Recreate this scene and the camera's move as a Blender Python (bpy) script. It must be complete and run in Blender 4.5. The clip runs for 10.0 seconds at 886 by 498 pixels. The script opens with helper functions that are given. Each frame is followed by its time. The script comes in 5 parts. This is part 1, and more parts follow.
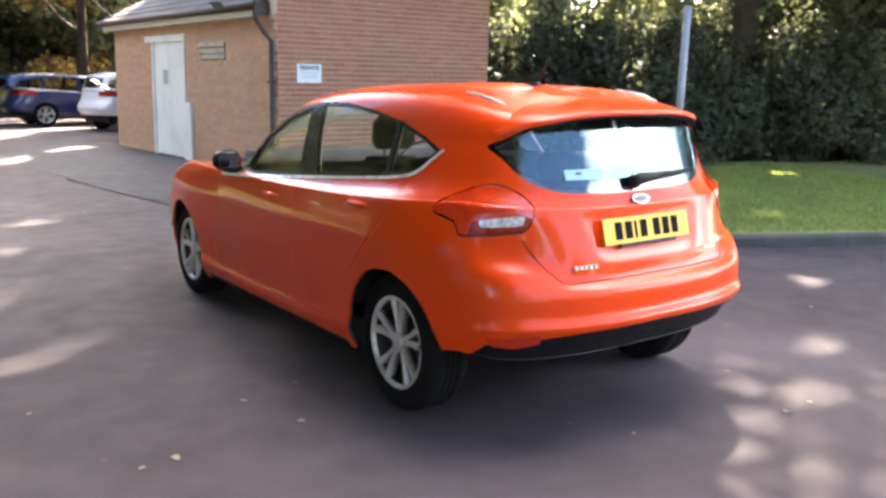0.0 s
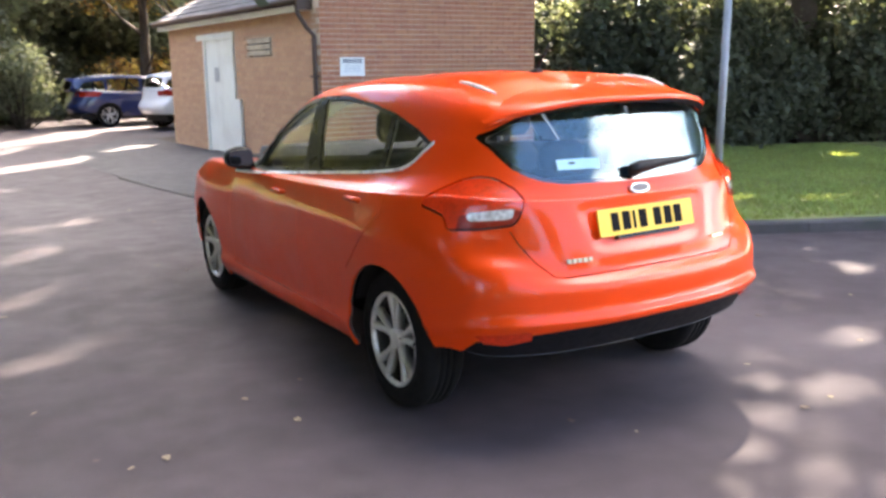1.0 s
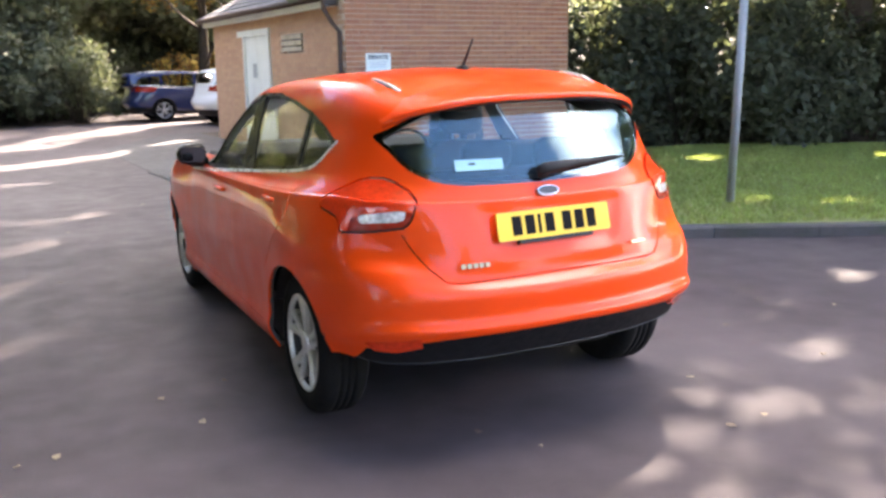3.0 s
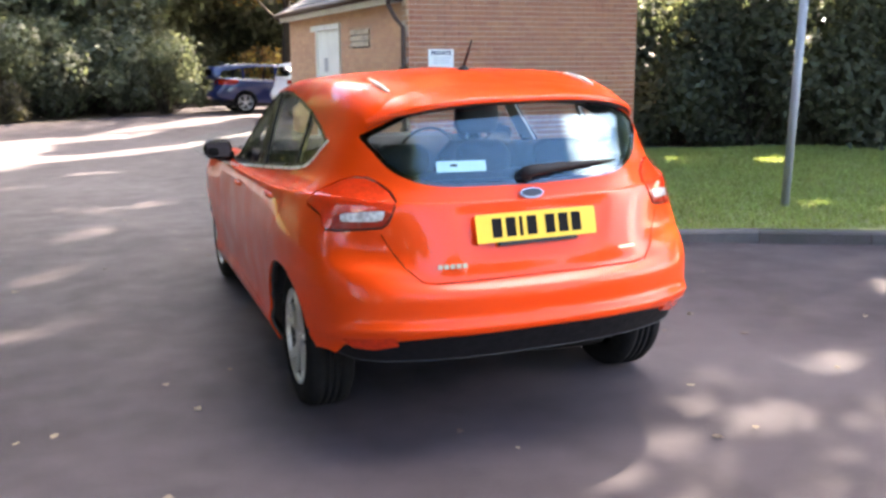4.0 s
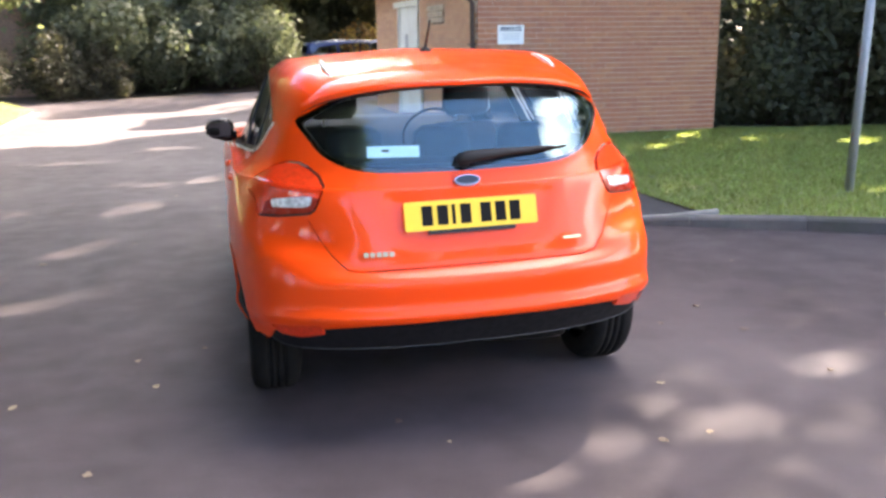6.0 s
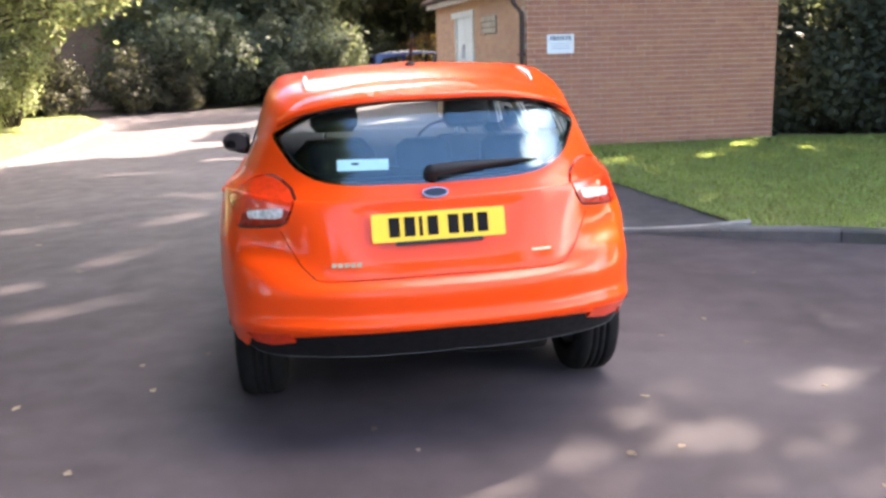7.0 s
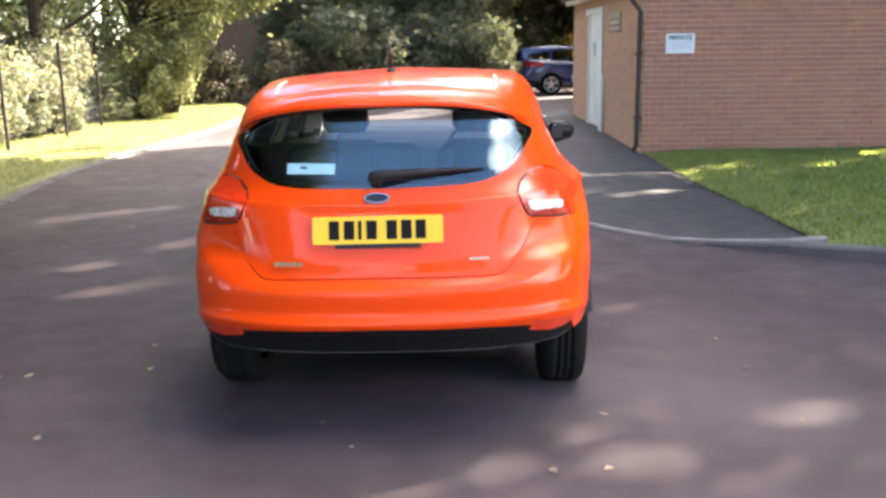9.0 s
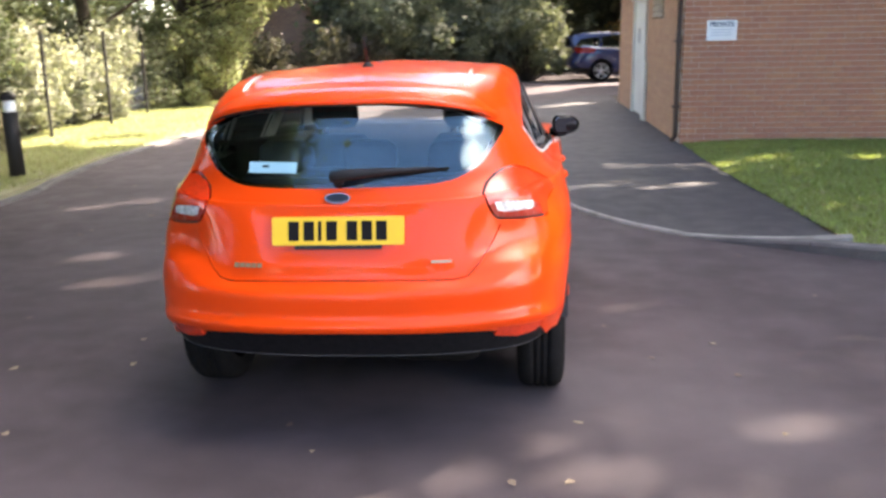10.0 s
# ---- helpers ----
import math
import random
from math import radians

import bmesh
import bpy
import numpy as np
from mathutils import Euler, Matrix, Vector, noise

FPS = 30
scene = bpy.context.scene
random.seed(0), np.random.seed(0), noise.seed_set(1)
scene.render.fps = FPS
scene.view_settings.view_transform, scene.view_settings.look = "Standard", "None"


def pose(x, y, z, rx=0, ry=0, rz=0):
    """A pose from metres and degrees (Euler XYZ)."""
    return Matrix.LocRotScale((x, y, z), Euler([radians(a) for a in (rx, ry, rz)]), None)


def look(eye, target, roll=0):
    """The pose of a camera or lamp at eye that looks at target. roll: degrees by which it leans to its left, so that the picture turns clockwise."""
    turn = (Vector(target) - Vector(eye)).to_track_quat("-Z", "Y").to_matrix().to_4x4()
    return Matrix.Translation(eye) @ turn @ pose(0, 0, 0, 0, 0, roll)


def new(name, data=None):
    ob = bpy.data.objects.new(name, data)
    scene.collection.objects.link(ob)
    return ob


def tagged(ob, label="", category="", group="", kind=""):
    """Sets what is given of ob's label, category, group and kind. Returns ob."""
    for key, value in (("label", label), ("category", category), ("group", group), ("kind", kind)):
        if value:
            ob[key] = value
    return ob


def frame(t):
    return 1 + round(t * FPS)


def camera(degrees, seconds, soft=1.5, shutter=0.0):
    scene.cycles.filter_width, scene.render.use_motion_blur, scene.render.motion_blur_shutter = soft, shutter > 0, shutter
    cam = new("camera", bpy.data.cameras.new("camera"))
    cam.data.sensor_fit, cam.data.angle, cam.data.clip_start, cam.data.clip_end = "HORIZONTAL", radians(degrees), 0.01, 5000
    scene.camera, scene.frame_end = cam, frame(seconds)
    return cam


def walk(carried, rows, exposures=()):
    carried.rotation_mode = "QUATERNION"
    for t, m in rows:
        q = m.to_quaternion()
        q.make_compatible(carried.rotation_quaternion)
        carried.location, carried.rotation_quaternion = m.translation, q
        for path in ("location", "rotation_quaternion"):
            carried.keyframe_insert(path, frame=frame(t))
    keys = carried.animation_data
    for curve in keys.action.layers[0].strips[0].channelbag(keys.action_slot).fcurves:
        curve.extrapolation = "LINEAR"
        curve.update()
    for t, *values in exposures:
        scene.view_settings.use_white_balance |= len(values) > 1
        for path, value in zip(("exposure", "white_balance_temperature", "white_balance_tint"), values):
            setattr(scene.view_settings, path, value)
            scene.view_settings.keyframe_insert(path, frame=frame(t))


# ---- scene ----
cam = camera(52.3, 10.0, soft=2.9, shutter=0.4)
PATH = [
    (0, (0.011, -0.032, 1.49), (1.191, 1.541, 1.122), 1.1),
    (0.5, (0.172, -0.043, 1.496), (1.299, 1.56, 1.095), 0.3),
    (1, (0.329, -0.139, 1.495), (1.382, 1.516, 1.104), -0.8),
    (1.5, (0.467, -0.334, 1.507), (1.475, 1.354, 1.14), -0.1),
    (2, (0.598, -0.381, 1.495), (1.593, 1.314, 1.123), -0.8),
    (2.2, (0.674, -0.397, 1.487), (1.666, 1.297, 1.109), -0.9),
    (3.3, (1.093, -0.371, 1.492), (1.958, 1.387, 1.093), -0.6),
    (3.5, (1.159, -0.422, 1.502), (1.983, 1.358, 1.112), -0.5),
    (4, (1.346, -0.574, 1.514), (2.093, 1.236, 1.106), -0.3),
    (4.5, (1.469, -0.622, 1.508), (2.182, 1.201, 1.097), -0.5),
    (5, (1.687, -0.602, 1.511), (2.33, 1.243, 1.083), 0.1),
    (5.5, (1.894, -0.568, 1.527), (2.491, 1.286, 1.074), 0.4),
    (5.7, (1.943, -0.611, 1.529), (2.511, 1.25, 1.07), -0.2),
    (6.8, (2.37, -0.854, 1.56), (2.724, 1.065, 1.123), -1.0),
    (7, (2.44, -0.851, 1.551), (2.781, 1.071, 1.114), -1.5),
    (7.5, (2.654, -0.815, 1.549), (2.938, 1.107, 1.075), -1.3),
    (8, (2.864, -0.826, 1.582), (3.103, 1.108, 1.128), -0.8),
    (8.5, (3.105, -0.898, 1.587), (3.209, 1.053, 1.158), -1.2),
    (9, (3.326, -0.98, 1.6), (3.302, 0.97, 1.155), -0.8),
    (9.5, (3.504, -0.938, 1.593), (3.469, 1.011, 1.144), -1.7),
    (10, (3.697, -0.841, 1.633), (3.544, 1.096, 1.159), -1.0),
]
EXPOSURE = [(0, 3.72, 7300, 18.5), (4, 3.73, 7300, 18), (7.5, 3.67, 7350, 17.5), (8.7, 3.50, 7450, 17.5), (9.4, 3.38, 7450, 17.5), (10, 3.32, 7450, 18)]
walk(cam, [(t, look(eye, target, roll)) for t, eye, target, roll in PATH], EXPOSURE)


# ---- light ----
SUN_AZ, SUN_EL = math.atan2(0.64, 0.77), radians(44)
world = bpy.data.worlds.new("world")
scene.world = world
world.use_nodes = True
wn = world.node_tree.nodes
sky = wn.new("ShaderNodeTexSky")
sky.sky_type, sky.sun_disc, sky.dust_density = "NISHITA", False, 0.1
sky.ozone_density = 5.0
sky.sun_elevation, sky.sun_rotation = SUN_EL, math.pi / 2 - SUN_AZ
wn["Background"].inputs["Strength"].default_value = 0.1
# broken white cloud and haze round the sun, unseen, set for reflections in the car
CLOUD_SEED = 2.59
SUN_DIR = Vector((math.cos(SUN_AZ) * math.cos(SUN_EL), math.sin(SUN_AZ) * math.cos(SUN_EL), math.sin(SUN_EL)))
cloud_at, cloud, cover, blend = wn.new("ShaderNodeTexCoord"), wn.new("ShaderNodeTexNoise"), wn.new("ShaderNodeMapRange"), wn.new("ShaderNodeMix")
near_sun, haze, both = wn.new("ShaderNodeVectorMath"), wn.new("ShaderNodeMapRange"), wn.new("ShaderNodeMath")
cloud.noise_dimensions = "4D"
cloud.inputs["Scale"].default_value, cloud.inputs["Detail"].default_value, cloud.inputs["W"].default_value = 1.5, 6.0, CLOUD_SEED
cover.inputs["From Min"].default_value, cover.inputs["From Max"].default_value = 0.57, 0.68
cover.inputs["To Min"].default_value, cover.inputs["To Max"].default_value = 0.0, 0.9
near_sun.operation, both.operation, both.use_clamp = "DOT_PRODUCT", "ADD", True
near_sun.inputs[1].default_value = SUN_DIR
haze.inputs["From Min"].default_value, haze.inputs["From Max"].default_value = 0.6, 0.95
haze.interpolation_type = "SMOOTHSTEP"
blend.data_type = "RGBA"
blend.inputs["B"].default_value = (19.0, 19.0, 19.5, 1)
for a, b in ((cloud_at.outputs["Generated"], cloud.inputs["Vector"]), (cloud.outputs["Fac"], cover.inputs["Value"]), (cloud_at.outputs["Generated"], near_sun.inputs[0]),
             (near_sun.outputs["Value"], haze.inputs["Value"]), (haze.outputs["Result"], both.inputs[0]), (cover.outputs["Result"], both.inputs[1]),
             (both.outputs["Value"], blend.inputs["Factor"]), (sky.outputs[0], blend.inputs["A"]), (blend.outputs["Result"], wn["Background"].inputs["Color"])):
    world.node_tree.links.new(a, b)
sun_data = bpy.data.lights.new("sun", "SUN")
sun_data.energy, sun_data.angle, sun_data.color = 4.4, radians(0.7), (1.0, 0.93, 0.82)
sun = new("sun", sun_data)
sun.matrix_world = look(SUN_DIR * 60, (0, 0, 0))


# ---- materials ----
def material(name, color, rough=0.6, metal=0.0, vary=0.15, scale=8.0, fine=120.0, bump=0.0, bump_scale=None,
             coat=0.0, tint=None, tint_scale=1.5, tint_low=0.45, tint_high=0.65, random_value=0.0, sheen=0.0, spec=None, island=False):
    m = bpy.data.materials.new(name)
    m.use_nodes = True
    nt = m.node_tree
    n, link = nt.nodes, nt.links.new
    b = n["Principled BSDF"]
    b.inputs["Roughness"].default_value, b.inputs["Metallic"].default_value = rough, metal
    b.inputs["Coat Weight"].default_value, b.inputs["Coat Roughness"].default_value = coat, 0.03
    if spec is not None:
        b.inputs["Specular IOR Level"].default_value = spec
    co = n.new("ShaderNodeTexCoord")

    def tex(s, detail=4.0):
        t = n.new("ShaderNodeTexNoise")
        t.inputs["Scale"].default_value, t.inputs["Detail"].default_value = s, detail
        link(co.outputs["Object"], t.inputs["Vector"])
        return t.outputs["Fac"]

    def mix(a, c, fac):
        x = n.new("ShaderNodeMix")
        x.data_type = "RGBA"
        for sock, val in ((x.inputs["A"], a), (x.inputs["B"], c)):
            if isinstance(val, tuple):
                sock.default_value = (*val, 1.0)
            else:
                link(val, sock)
        if isinstance(fac, float):
            x.inputs["Factor"].default_value = fac
        else:
            link(fac, x.inputs["Factor"])
        return x.outputs["Result"]

    def ramp(fac, lo, hi, a=0.0, c=1.0):
        r = n.new("ShaderNodeMapRange")
        for key, val in (("From Min", lo), ("From Max", hi), ("To Min", a), ("To Max", c)):
            r.inputs[key].default_value = val
        link(fac, r.inputs["Value"])
        return r.outputs["Result"]

    dark = tuple(c * (1 - vary) for c in color)
    light = tuple(min(1.0, c * (1 + vary)) for c in color)
    out = mix(dark, light, ramp(tex(scale), 0.3, 0.7))
    if vary:
        out = mix(out, mix(dark, light, ramp(tex(fine, 2.0), 0.35, 0.65)), 0.5)
    if tint:
        out = mix(out, tint, ramp(tex(tint_scale, 5.0), tint_low, tint_high))
    if random_value:
        hs = n.new("ShaderNodeHueSaturation")
        if island:
            info = n.new("ShaderNodeNewGeometry").outputs["Random Per Island"]
        else:
            info = n.new("ShaderNodeObjectInfo").outputs["Random"]
        link(out, hs.inputs["Color"])
        link(ramp(info, 0, 1, 1 - random_value, 1 + random_value), hs.inputs["Value"])
        link(ramp(info, 0, 1, 0.5 - 0.06 * random_value, 0.5 + 0.06 * random_value), hs.inputs["Hue"])
        out = hs.outputs["Color"]
    link(out, b.inputs["Base Color"])
    if bump:
        bn = n.new("ShaderNodeBump")
        bn.inputs["Strength"].default_value, bn.inputs["Distance"].default_value = 1.0, bump
        link(tex(bump_scale or fine, 3.0), bn.inputs["Height"])
        link(bn.outputs["Normal"], b.inputs["Normal"])
    if vary and rough > 0.2:
        link(ramp(tex(scale * 1.7), 0.3, 0.7, max(0.02, rough - 0.08), min(1.0, rough + 0.08)), b.inputs["Roughness"])
    return m


def leaf_material(name, color, random_value=0.5):
    m = material(name, color, 0.65, vary=0.2, scale=3.0, fine=30.0, random_value=random_value, island=True, spec=0.3)
    n, link = m.node_tree.nodes, m.node_tree.links.new
    b = n["Principled BSDF"]
    src = b.inputs["Base Color"].links[0].from_socket
    tr = n.new("ShaderNodeBsdfTranslucent")
    gain = n.new("ShaderNodeMix")
    gain.data_type, gain.blend_type = "RGBA", "MULTIPLY"
    gain.inputs["Factor"].default_value = 1.0
    gain.inputs["B"].default_value = (1.5, 1.55, 1.0, 1)
    link(src, gain.inputs["A"])
    link(gain.outputs["Result"], tr.inputs["Color"])
    mx = n.new("ShaderNodeMixShader")
    mx.inputs["Fac"].default_value = 0.4
    link(b.outputs[0], mx.inputs[1])
    link(tr.outputs[0], mx.inputs[2])
    link(mx.outputs[0], n["Material Output"].inputs["Surface"])
    return m


def glass_material(name, tint, ior=1.5, rough=0.0, shine=(1.0, 1.0, 1.0)):
    m = bpy.data.materials.new(name)
    m.use_nodes = True
    n, link = m.node_tree.nodes, m.node_tree.links.new
    n.remove(n["Principled BSDF"])
    tr, gl, mx, fr = n.new("ShaderNodeBsdfTransparent"), n.new("ShaderNodeBsdfGlossy"), n.new("ShaderNodeMixShader"), n.new("ShaderNodeFresnel")
    tr.inputs["Color"].default_value = (*tint, 1)
    gl.inputs["Roughness"].default_value = rough
    gl.inputs["Color"].default_value = (*shine, 1)
    fr.inputs["IOR"].default_value = ior
    link(fr.outputs[0], mx.inputs["Fac"])
    link(tr.outputs[0], mx.inputs[1])
    link(gl.outputs[0], mx.inputs[2])
    link(mx.outputs[0], n["Material Output"].inputs["Surface"])
    return m


ASPHALT = material("asphalt", (0.053, 0.0423, 0.0468), 0.7, vary=0.42, scale=2.6, fine=180, bump=0.002, bump_scale=160, tint=(0.079, 0.0655, 0.0705), tint_scale=0.5, spec=0.25)
PATH_ASPHALT = material("path_asphalt", (0.029, 0.028, 0.032), 0.75, vary=0.25, scale=3.0, fine=220, bump=0.002, bump_scale=200, tint=(0.041, 0.039, 0.043), tint_scale=0.9)
SOIL = material("soil", (0.055, 0.042, 0.028), 0.95, vary=0.4, scale=2.5, fine=60, bump=0.02, bump_scale=25)
LAWN = material("lawn", (0.185, 0.22, 0.065), 0.9, vary=0.3, scale=1.6, fine=90, bump=0.02, bump_scale=70, tint=(0.24, 0.235, 0.085), tint_scale=2.2)
VERGE = material("verge", (0.25, 0.25, 0.13), 0.9, vary=0.3, scale=1.6, fine=90, bump=0.02, bump_scale=70, tint=(0.31, 0.30, 0.18), tint_scale=1.2)
VERGE_GRASS = leaf_material("verge_blades", (0.27, 0.285, 0.15), 0.4)
GRASS = leaf_material("grass_blades", (0.23, 0.275, 0.092), 0.4)
# weathered concrete, lowered further to put the kerb face's shade into the colour
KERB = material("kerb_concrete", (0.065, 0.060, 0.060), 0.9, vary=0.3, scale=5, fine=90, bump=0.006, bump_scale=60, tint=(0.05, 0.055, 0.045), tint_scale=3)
EDGING = material("edging_concrete", (0.30, 0.29, 0.27), 0.9, vary=0.25, scale=6, fine=90, bump=0.004, tint=(0.2, 0.19, 0.17), tint_scale=4)
EDGING_GREY = material("edging_grey", (0.11, 0.105, 0.10), 0.9, vary=0.3, scale=5, fine=90, bump=0.004, tint=(0.07, 0.068, 0.068), tint_scale=2)
VENT_CREAM = material("vent_cream", (0.50, 0.44, 0.34), 0.6, vary=0.1, scale=12, tint=(0.38, 0.33, 0.26), tint_scale=5)
NOTICE_GREY = material("notice_grey", (0.42, 0.45, 0.46), 0.6, vary=0.2, scale=20)
BRICK = material("brick", (0.45, 0.19, 0.112), 0.85, vary=0.22, scale=14, fine=110, bump=0.003, bump_scale=80, random_value=0.1, tint=(0.31, 0.13, 0.082), tint_scale=3)
BRICK_TAN = material("brick_side", (0.53, 0.325, 0.21), 0.85, vary=0.09, scale=10, fine=110, bump=0.003, bump_scale=80, random_value=0.07, island=True)
BRICK_JOINED = material("brick_joined", (0.45, 0.19, 0.112), 0.85, vary=0.22, scale=14, fine=110, bump=0.003, bump_scale=80, random_value=0.1, island=True)
BRICK_DULL = material("brick_dull", (0.27, 0.185, 0.16), 0.9, vary=0.2, scale=10, fine=110, bump=0.003, bump_scale=80, random_value=0.1, island=True)
MORTAR = material("mortar", (0.66, 0.555, 0.45), 0.95, vary=0.2, scale=6, fine=120, bump=0.003)
MORTAR_TAN = material("mortar_side", (0.48, 0.33, 0.23), 0.95, vary=0.2, scale=6, fine=120, bump=0.003)
WHITE_PAINT = material("white_paint", (0.80, 0.83, 0.79), 0.5, vary=0.05, scale=3, fine=40, bump=0.001, tint=(0.72, 0.74, 0.70), tint_scale=2)
ROOF_TILE = material("roof_tile", (0.075, 0.075, 0.085), 0.8, vary=0.3, scale=4, fine=60, bump=0.004, random_value=0.25, island=True)
ROOF_TILE_SINGLE = material("roof_tile_single", (0.075, 0.075, 0.085), 0.8, vary=0.3, scale=4, fine=60, bump=0.004, random_value=0.25)
BLACK_PLASTIC = material("black_plastic", (0.020, 0.019, 0.020), 0.6, vary=0.2, scale=20, fine=200, spec=0.25)
DARK_PIPE = material("dark_pipe", (0.06, 0.032, 0.021), 0.5, vary=0.2, scale=8)
GALV = material("galvanised_steel", (0.27, 0.285, 0.295), 0.6, metal=0.3, vary=0.15, scale=6, fine=60)
BARK = material("bark", (0.06, 0.047, 0.036), 0.95, vary=0.4, scale=6, fine=40, bump=0.02, bump_scale=18)
LEAF_DARK = leaf_material("leaf_dark", (0.118, 0.135, 0.088), 0.4)
# darker leaf copy: shade behind the lawn is put into its colour
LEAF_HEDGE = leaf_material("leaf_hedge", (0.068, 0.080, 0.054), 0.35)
# raised leaf tone that puts the haze over the far wood into the colour
LEAF_WOOD = leaf_material("leaf_wood", (0.122, 0.138, 0.100), 0.3)
# amber puts the warm glow of sunlit foliage into the leaf colour
LEAF_AMBER = leaf_material("leaf_amber", (0.46, 0.31, 0.12), 0.5)
LEAF_MID = leaf_material("leaf_mid", (0.17, 0.19, 0.13), 0.4)
# lighter leaf copy: sun on the hedge is put into its colour
LEAF_BRIGHT = leaf_material("leaf_bright", (0.21, 0.23, 0.155), 0.5)
LEAF_MIXED = leaf_material("leaf_mixed", (0.11, 0.13, 0.075), 0.6)
LEAF_OLIVE = leaf_material("leaf_olive", (0.165, 0.15, 0.105), 0.5)
LEAF_BROWN = leaf_material("leaf_brown", (0.085, 0.08, 0.06), 0.4)
# sunlight and haze are put into these two paler leaf colours
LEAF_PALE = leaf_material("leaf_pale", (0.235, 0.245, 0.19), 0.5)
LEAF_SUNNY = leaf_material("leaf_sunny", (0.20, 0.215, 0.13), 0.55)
DRY_LEAF = material("dry_leaf", (0.20, 0.15, 0.105), 0.8, vary=0.3, scale=30, fine=200, random_value=0.4)
SIGN_WHITE = material("sign_white", (0.88, 0.89, 0.88), 0.4, vary=0.03, scale=8)
SIGN_GREY = material("sign_grey", (0.42, 0.48, 0.55), 0.5, vary=0.05, scale=8)
SIGN_BLUE = material("sign_blue", (0.035, 0.05, 0.10), 0.5, vary=0.05, scale=8)
WIRE = material("fence_wire", (0.14, 0.16, 0.13), 0.5, metal=0.3, vary=0.1)


# ---- mesh helpers ----
def mesh_object(name, verts, faces, mat=None, parent=None, smooth=False, label="", normals=None):
    me = bpy.data.meshes.new(name)
    me.from_pydata([tuple(v) for v in verts], [], faces)
    if smooth:
        me.polygons.foreach_set("use_smooth", [True] * len(me.polygons))
    if normals is not None:
        me.normals_split_custom_set_from_vertices([tuple(v) for v in normals])
    me.update()
    if mat:
        me.materials.append(mat)
    ob = new(name, me)
    if parent:
        ob.parent = parent
    if label:
        ob["label"] = label
    return ob


def part(name, bm, mat, parent, label="", smooth=False):
    me = bpy.data.meshes.new(name)
    if smooth:
        for f in bm.faces:
            f.smooth = True
    bm.normal_update()
    bm.to_mesh(me)
    bm.free()
    me.materials.append(mat)
    ob = new(name, me)
    if parent:
        ob.parent = parent
    if label:
        ob["label"] = label
    return ob


def thing(name, x, y, z, turn, label, category, group="", kind=""):
    ob = new(name)
    ob.matrix_world = pose(x, y, z, 0, 0, turn)
    return tagged(ob, label, category, group, kind)


def box(x0, y0, z0, x1, y1, z1, bevel=0.0, bm=None):
    bm = bm or bmesh.new()
    m = Matrix.Translation(((x0 + x1) / 2, (y0 + y1) / 2, (z0 + z1) / 2)) @ Matrix.Diagonal((abs(x1 - x0), abs(y1 - y0), abs(z1 - z0), 1))
    made = bmesh.ops.create_cube(bm, size=1, matrix=m)
    if bevel:
        edges = list({e for v in made["verts"] for e in v.link_edges})
        bmesh.ops.bevel(bm, geom=edges, offset=bevel, segments=2, affect="EDGES", profile=0.5)
    return bm


def tube(points, radii, sides=10, caps=True):
    """A tube along points; verts and faces."""
    pts = [Vector(p) for p in points]
    verts, faces = [], []
    if not hasattr(radii, "__len__"):
        radii = [radii] * len(pts)
    up = None
    for i, p in enumerate(pts):
        d = (pts[min(i + 1, len(pts) - 1)] - pts[max(i - 1, 0)]).normalized()
        a = d.orthogonal().normalized() if up is None else (up - d * up.dot(d)).normalized()
        up = a
        c = d.cross(a)
        for k in range(sides):
            w = 2 * math.pi * k / sides
            verts.append(p + (a * math.cos(w) + c * math.sin(w)) * radii[i])
    for i in range(len(pts) - 1):
        for k in range(sides):
            k2 = (k + 1) % sides
            faces.append((i * sides + k, i * sides + k2, (i + 1) * sides + k2, (i + 1) * sides + k))
    if caps:
        faces.append(tuple(range(sides))[::-1])
        faces.append(tuple(range((len(pts) - 1) * sides, len(pts) * sides)))
    return verts, faces


def lathe(profile, sides=32, axis="x"):
    """Revolve (radius, along) pairs round an axis."""
    verts, faces = [], []
    n = len(profile)
    for k in range(sides):
        w = 2 * math.pi * k / sides
        for r, a in profile:
            c, s = r * math.cos(w), r * math.sin(w)
            verts.append((a, c, s) if axis == "x" else (c, s, a))
    for k in range(sides):
        k2 = (k + 1) % sides
        for i in range(n - 1):
            faces.append((k * n + i, k * n + i + 1, k2 * n + i + 1, k2 * n + i))
    return verts, faces


def catmull(P, steps, mirror_ends=False, closed_x=False):
    """Points through the rows of P (k, d), with steps points a span."""
    P = np.asarray(P, float)
    first = P[1] * np.array([-1, 1, 1]) if mirror_ends else 2 * P[0] - P[1]
    last = P[-2] * np.array([-1, 1, 1]) if mirror_ends else 2 * P[-1] - P[-2]
    Q = np.vstack([first, P, last])
    out = []
    for i in range(1, len(Q) - 2):
        a, b, c, d = Q[i - 1:i + 3]
        for t in np.linspace(0, 1, steps, endpoint=False):
            out.append(0.5 * (2 * b + (c - a) * t + (2 * a - 5 * b + 4 * c - d) * t ** 2 + (3 * b - a - 3 * c + d) * t ** 3))
    out.append(Q[-2])
    return np.array(out)


def inside(poly, a, b):
    """Whether (a, b) lies in the closed polygon."""
    hit = False
    n = len(poly)
    for i in range(n):
        (x0, y0), (x1, y1) = poly[i], poly[(i + 1) % n]
        if (y0 > b) != (y1 > b) and a < (x1 - x0) * (b - y0) / (y1 - y0) + x0:
            hit = not hit
    return hit


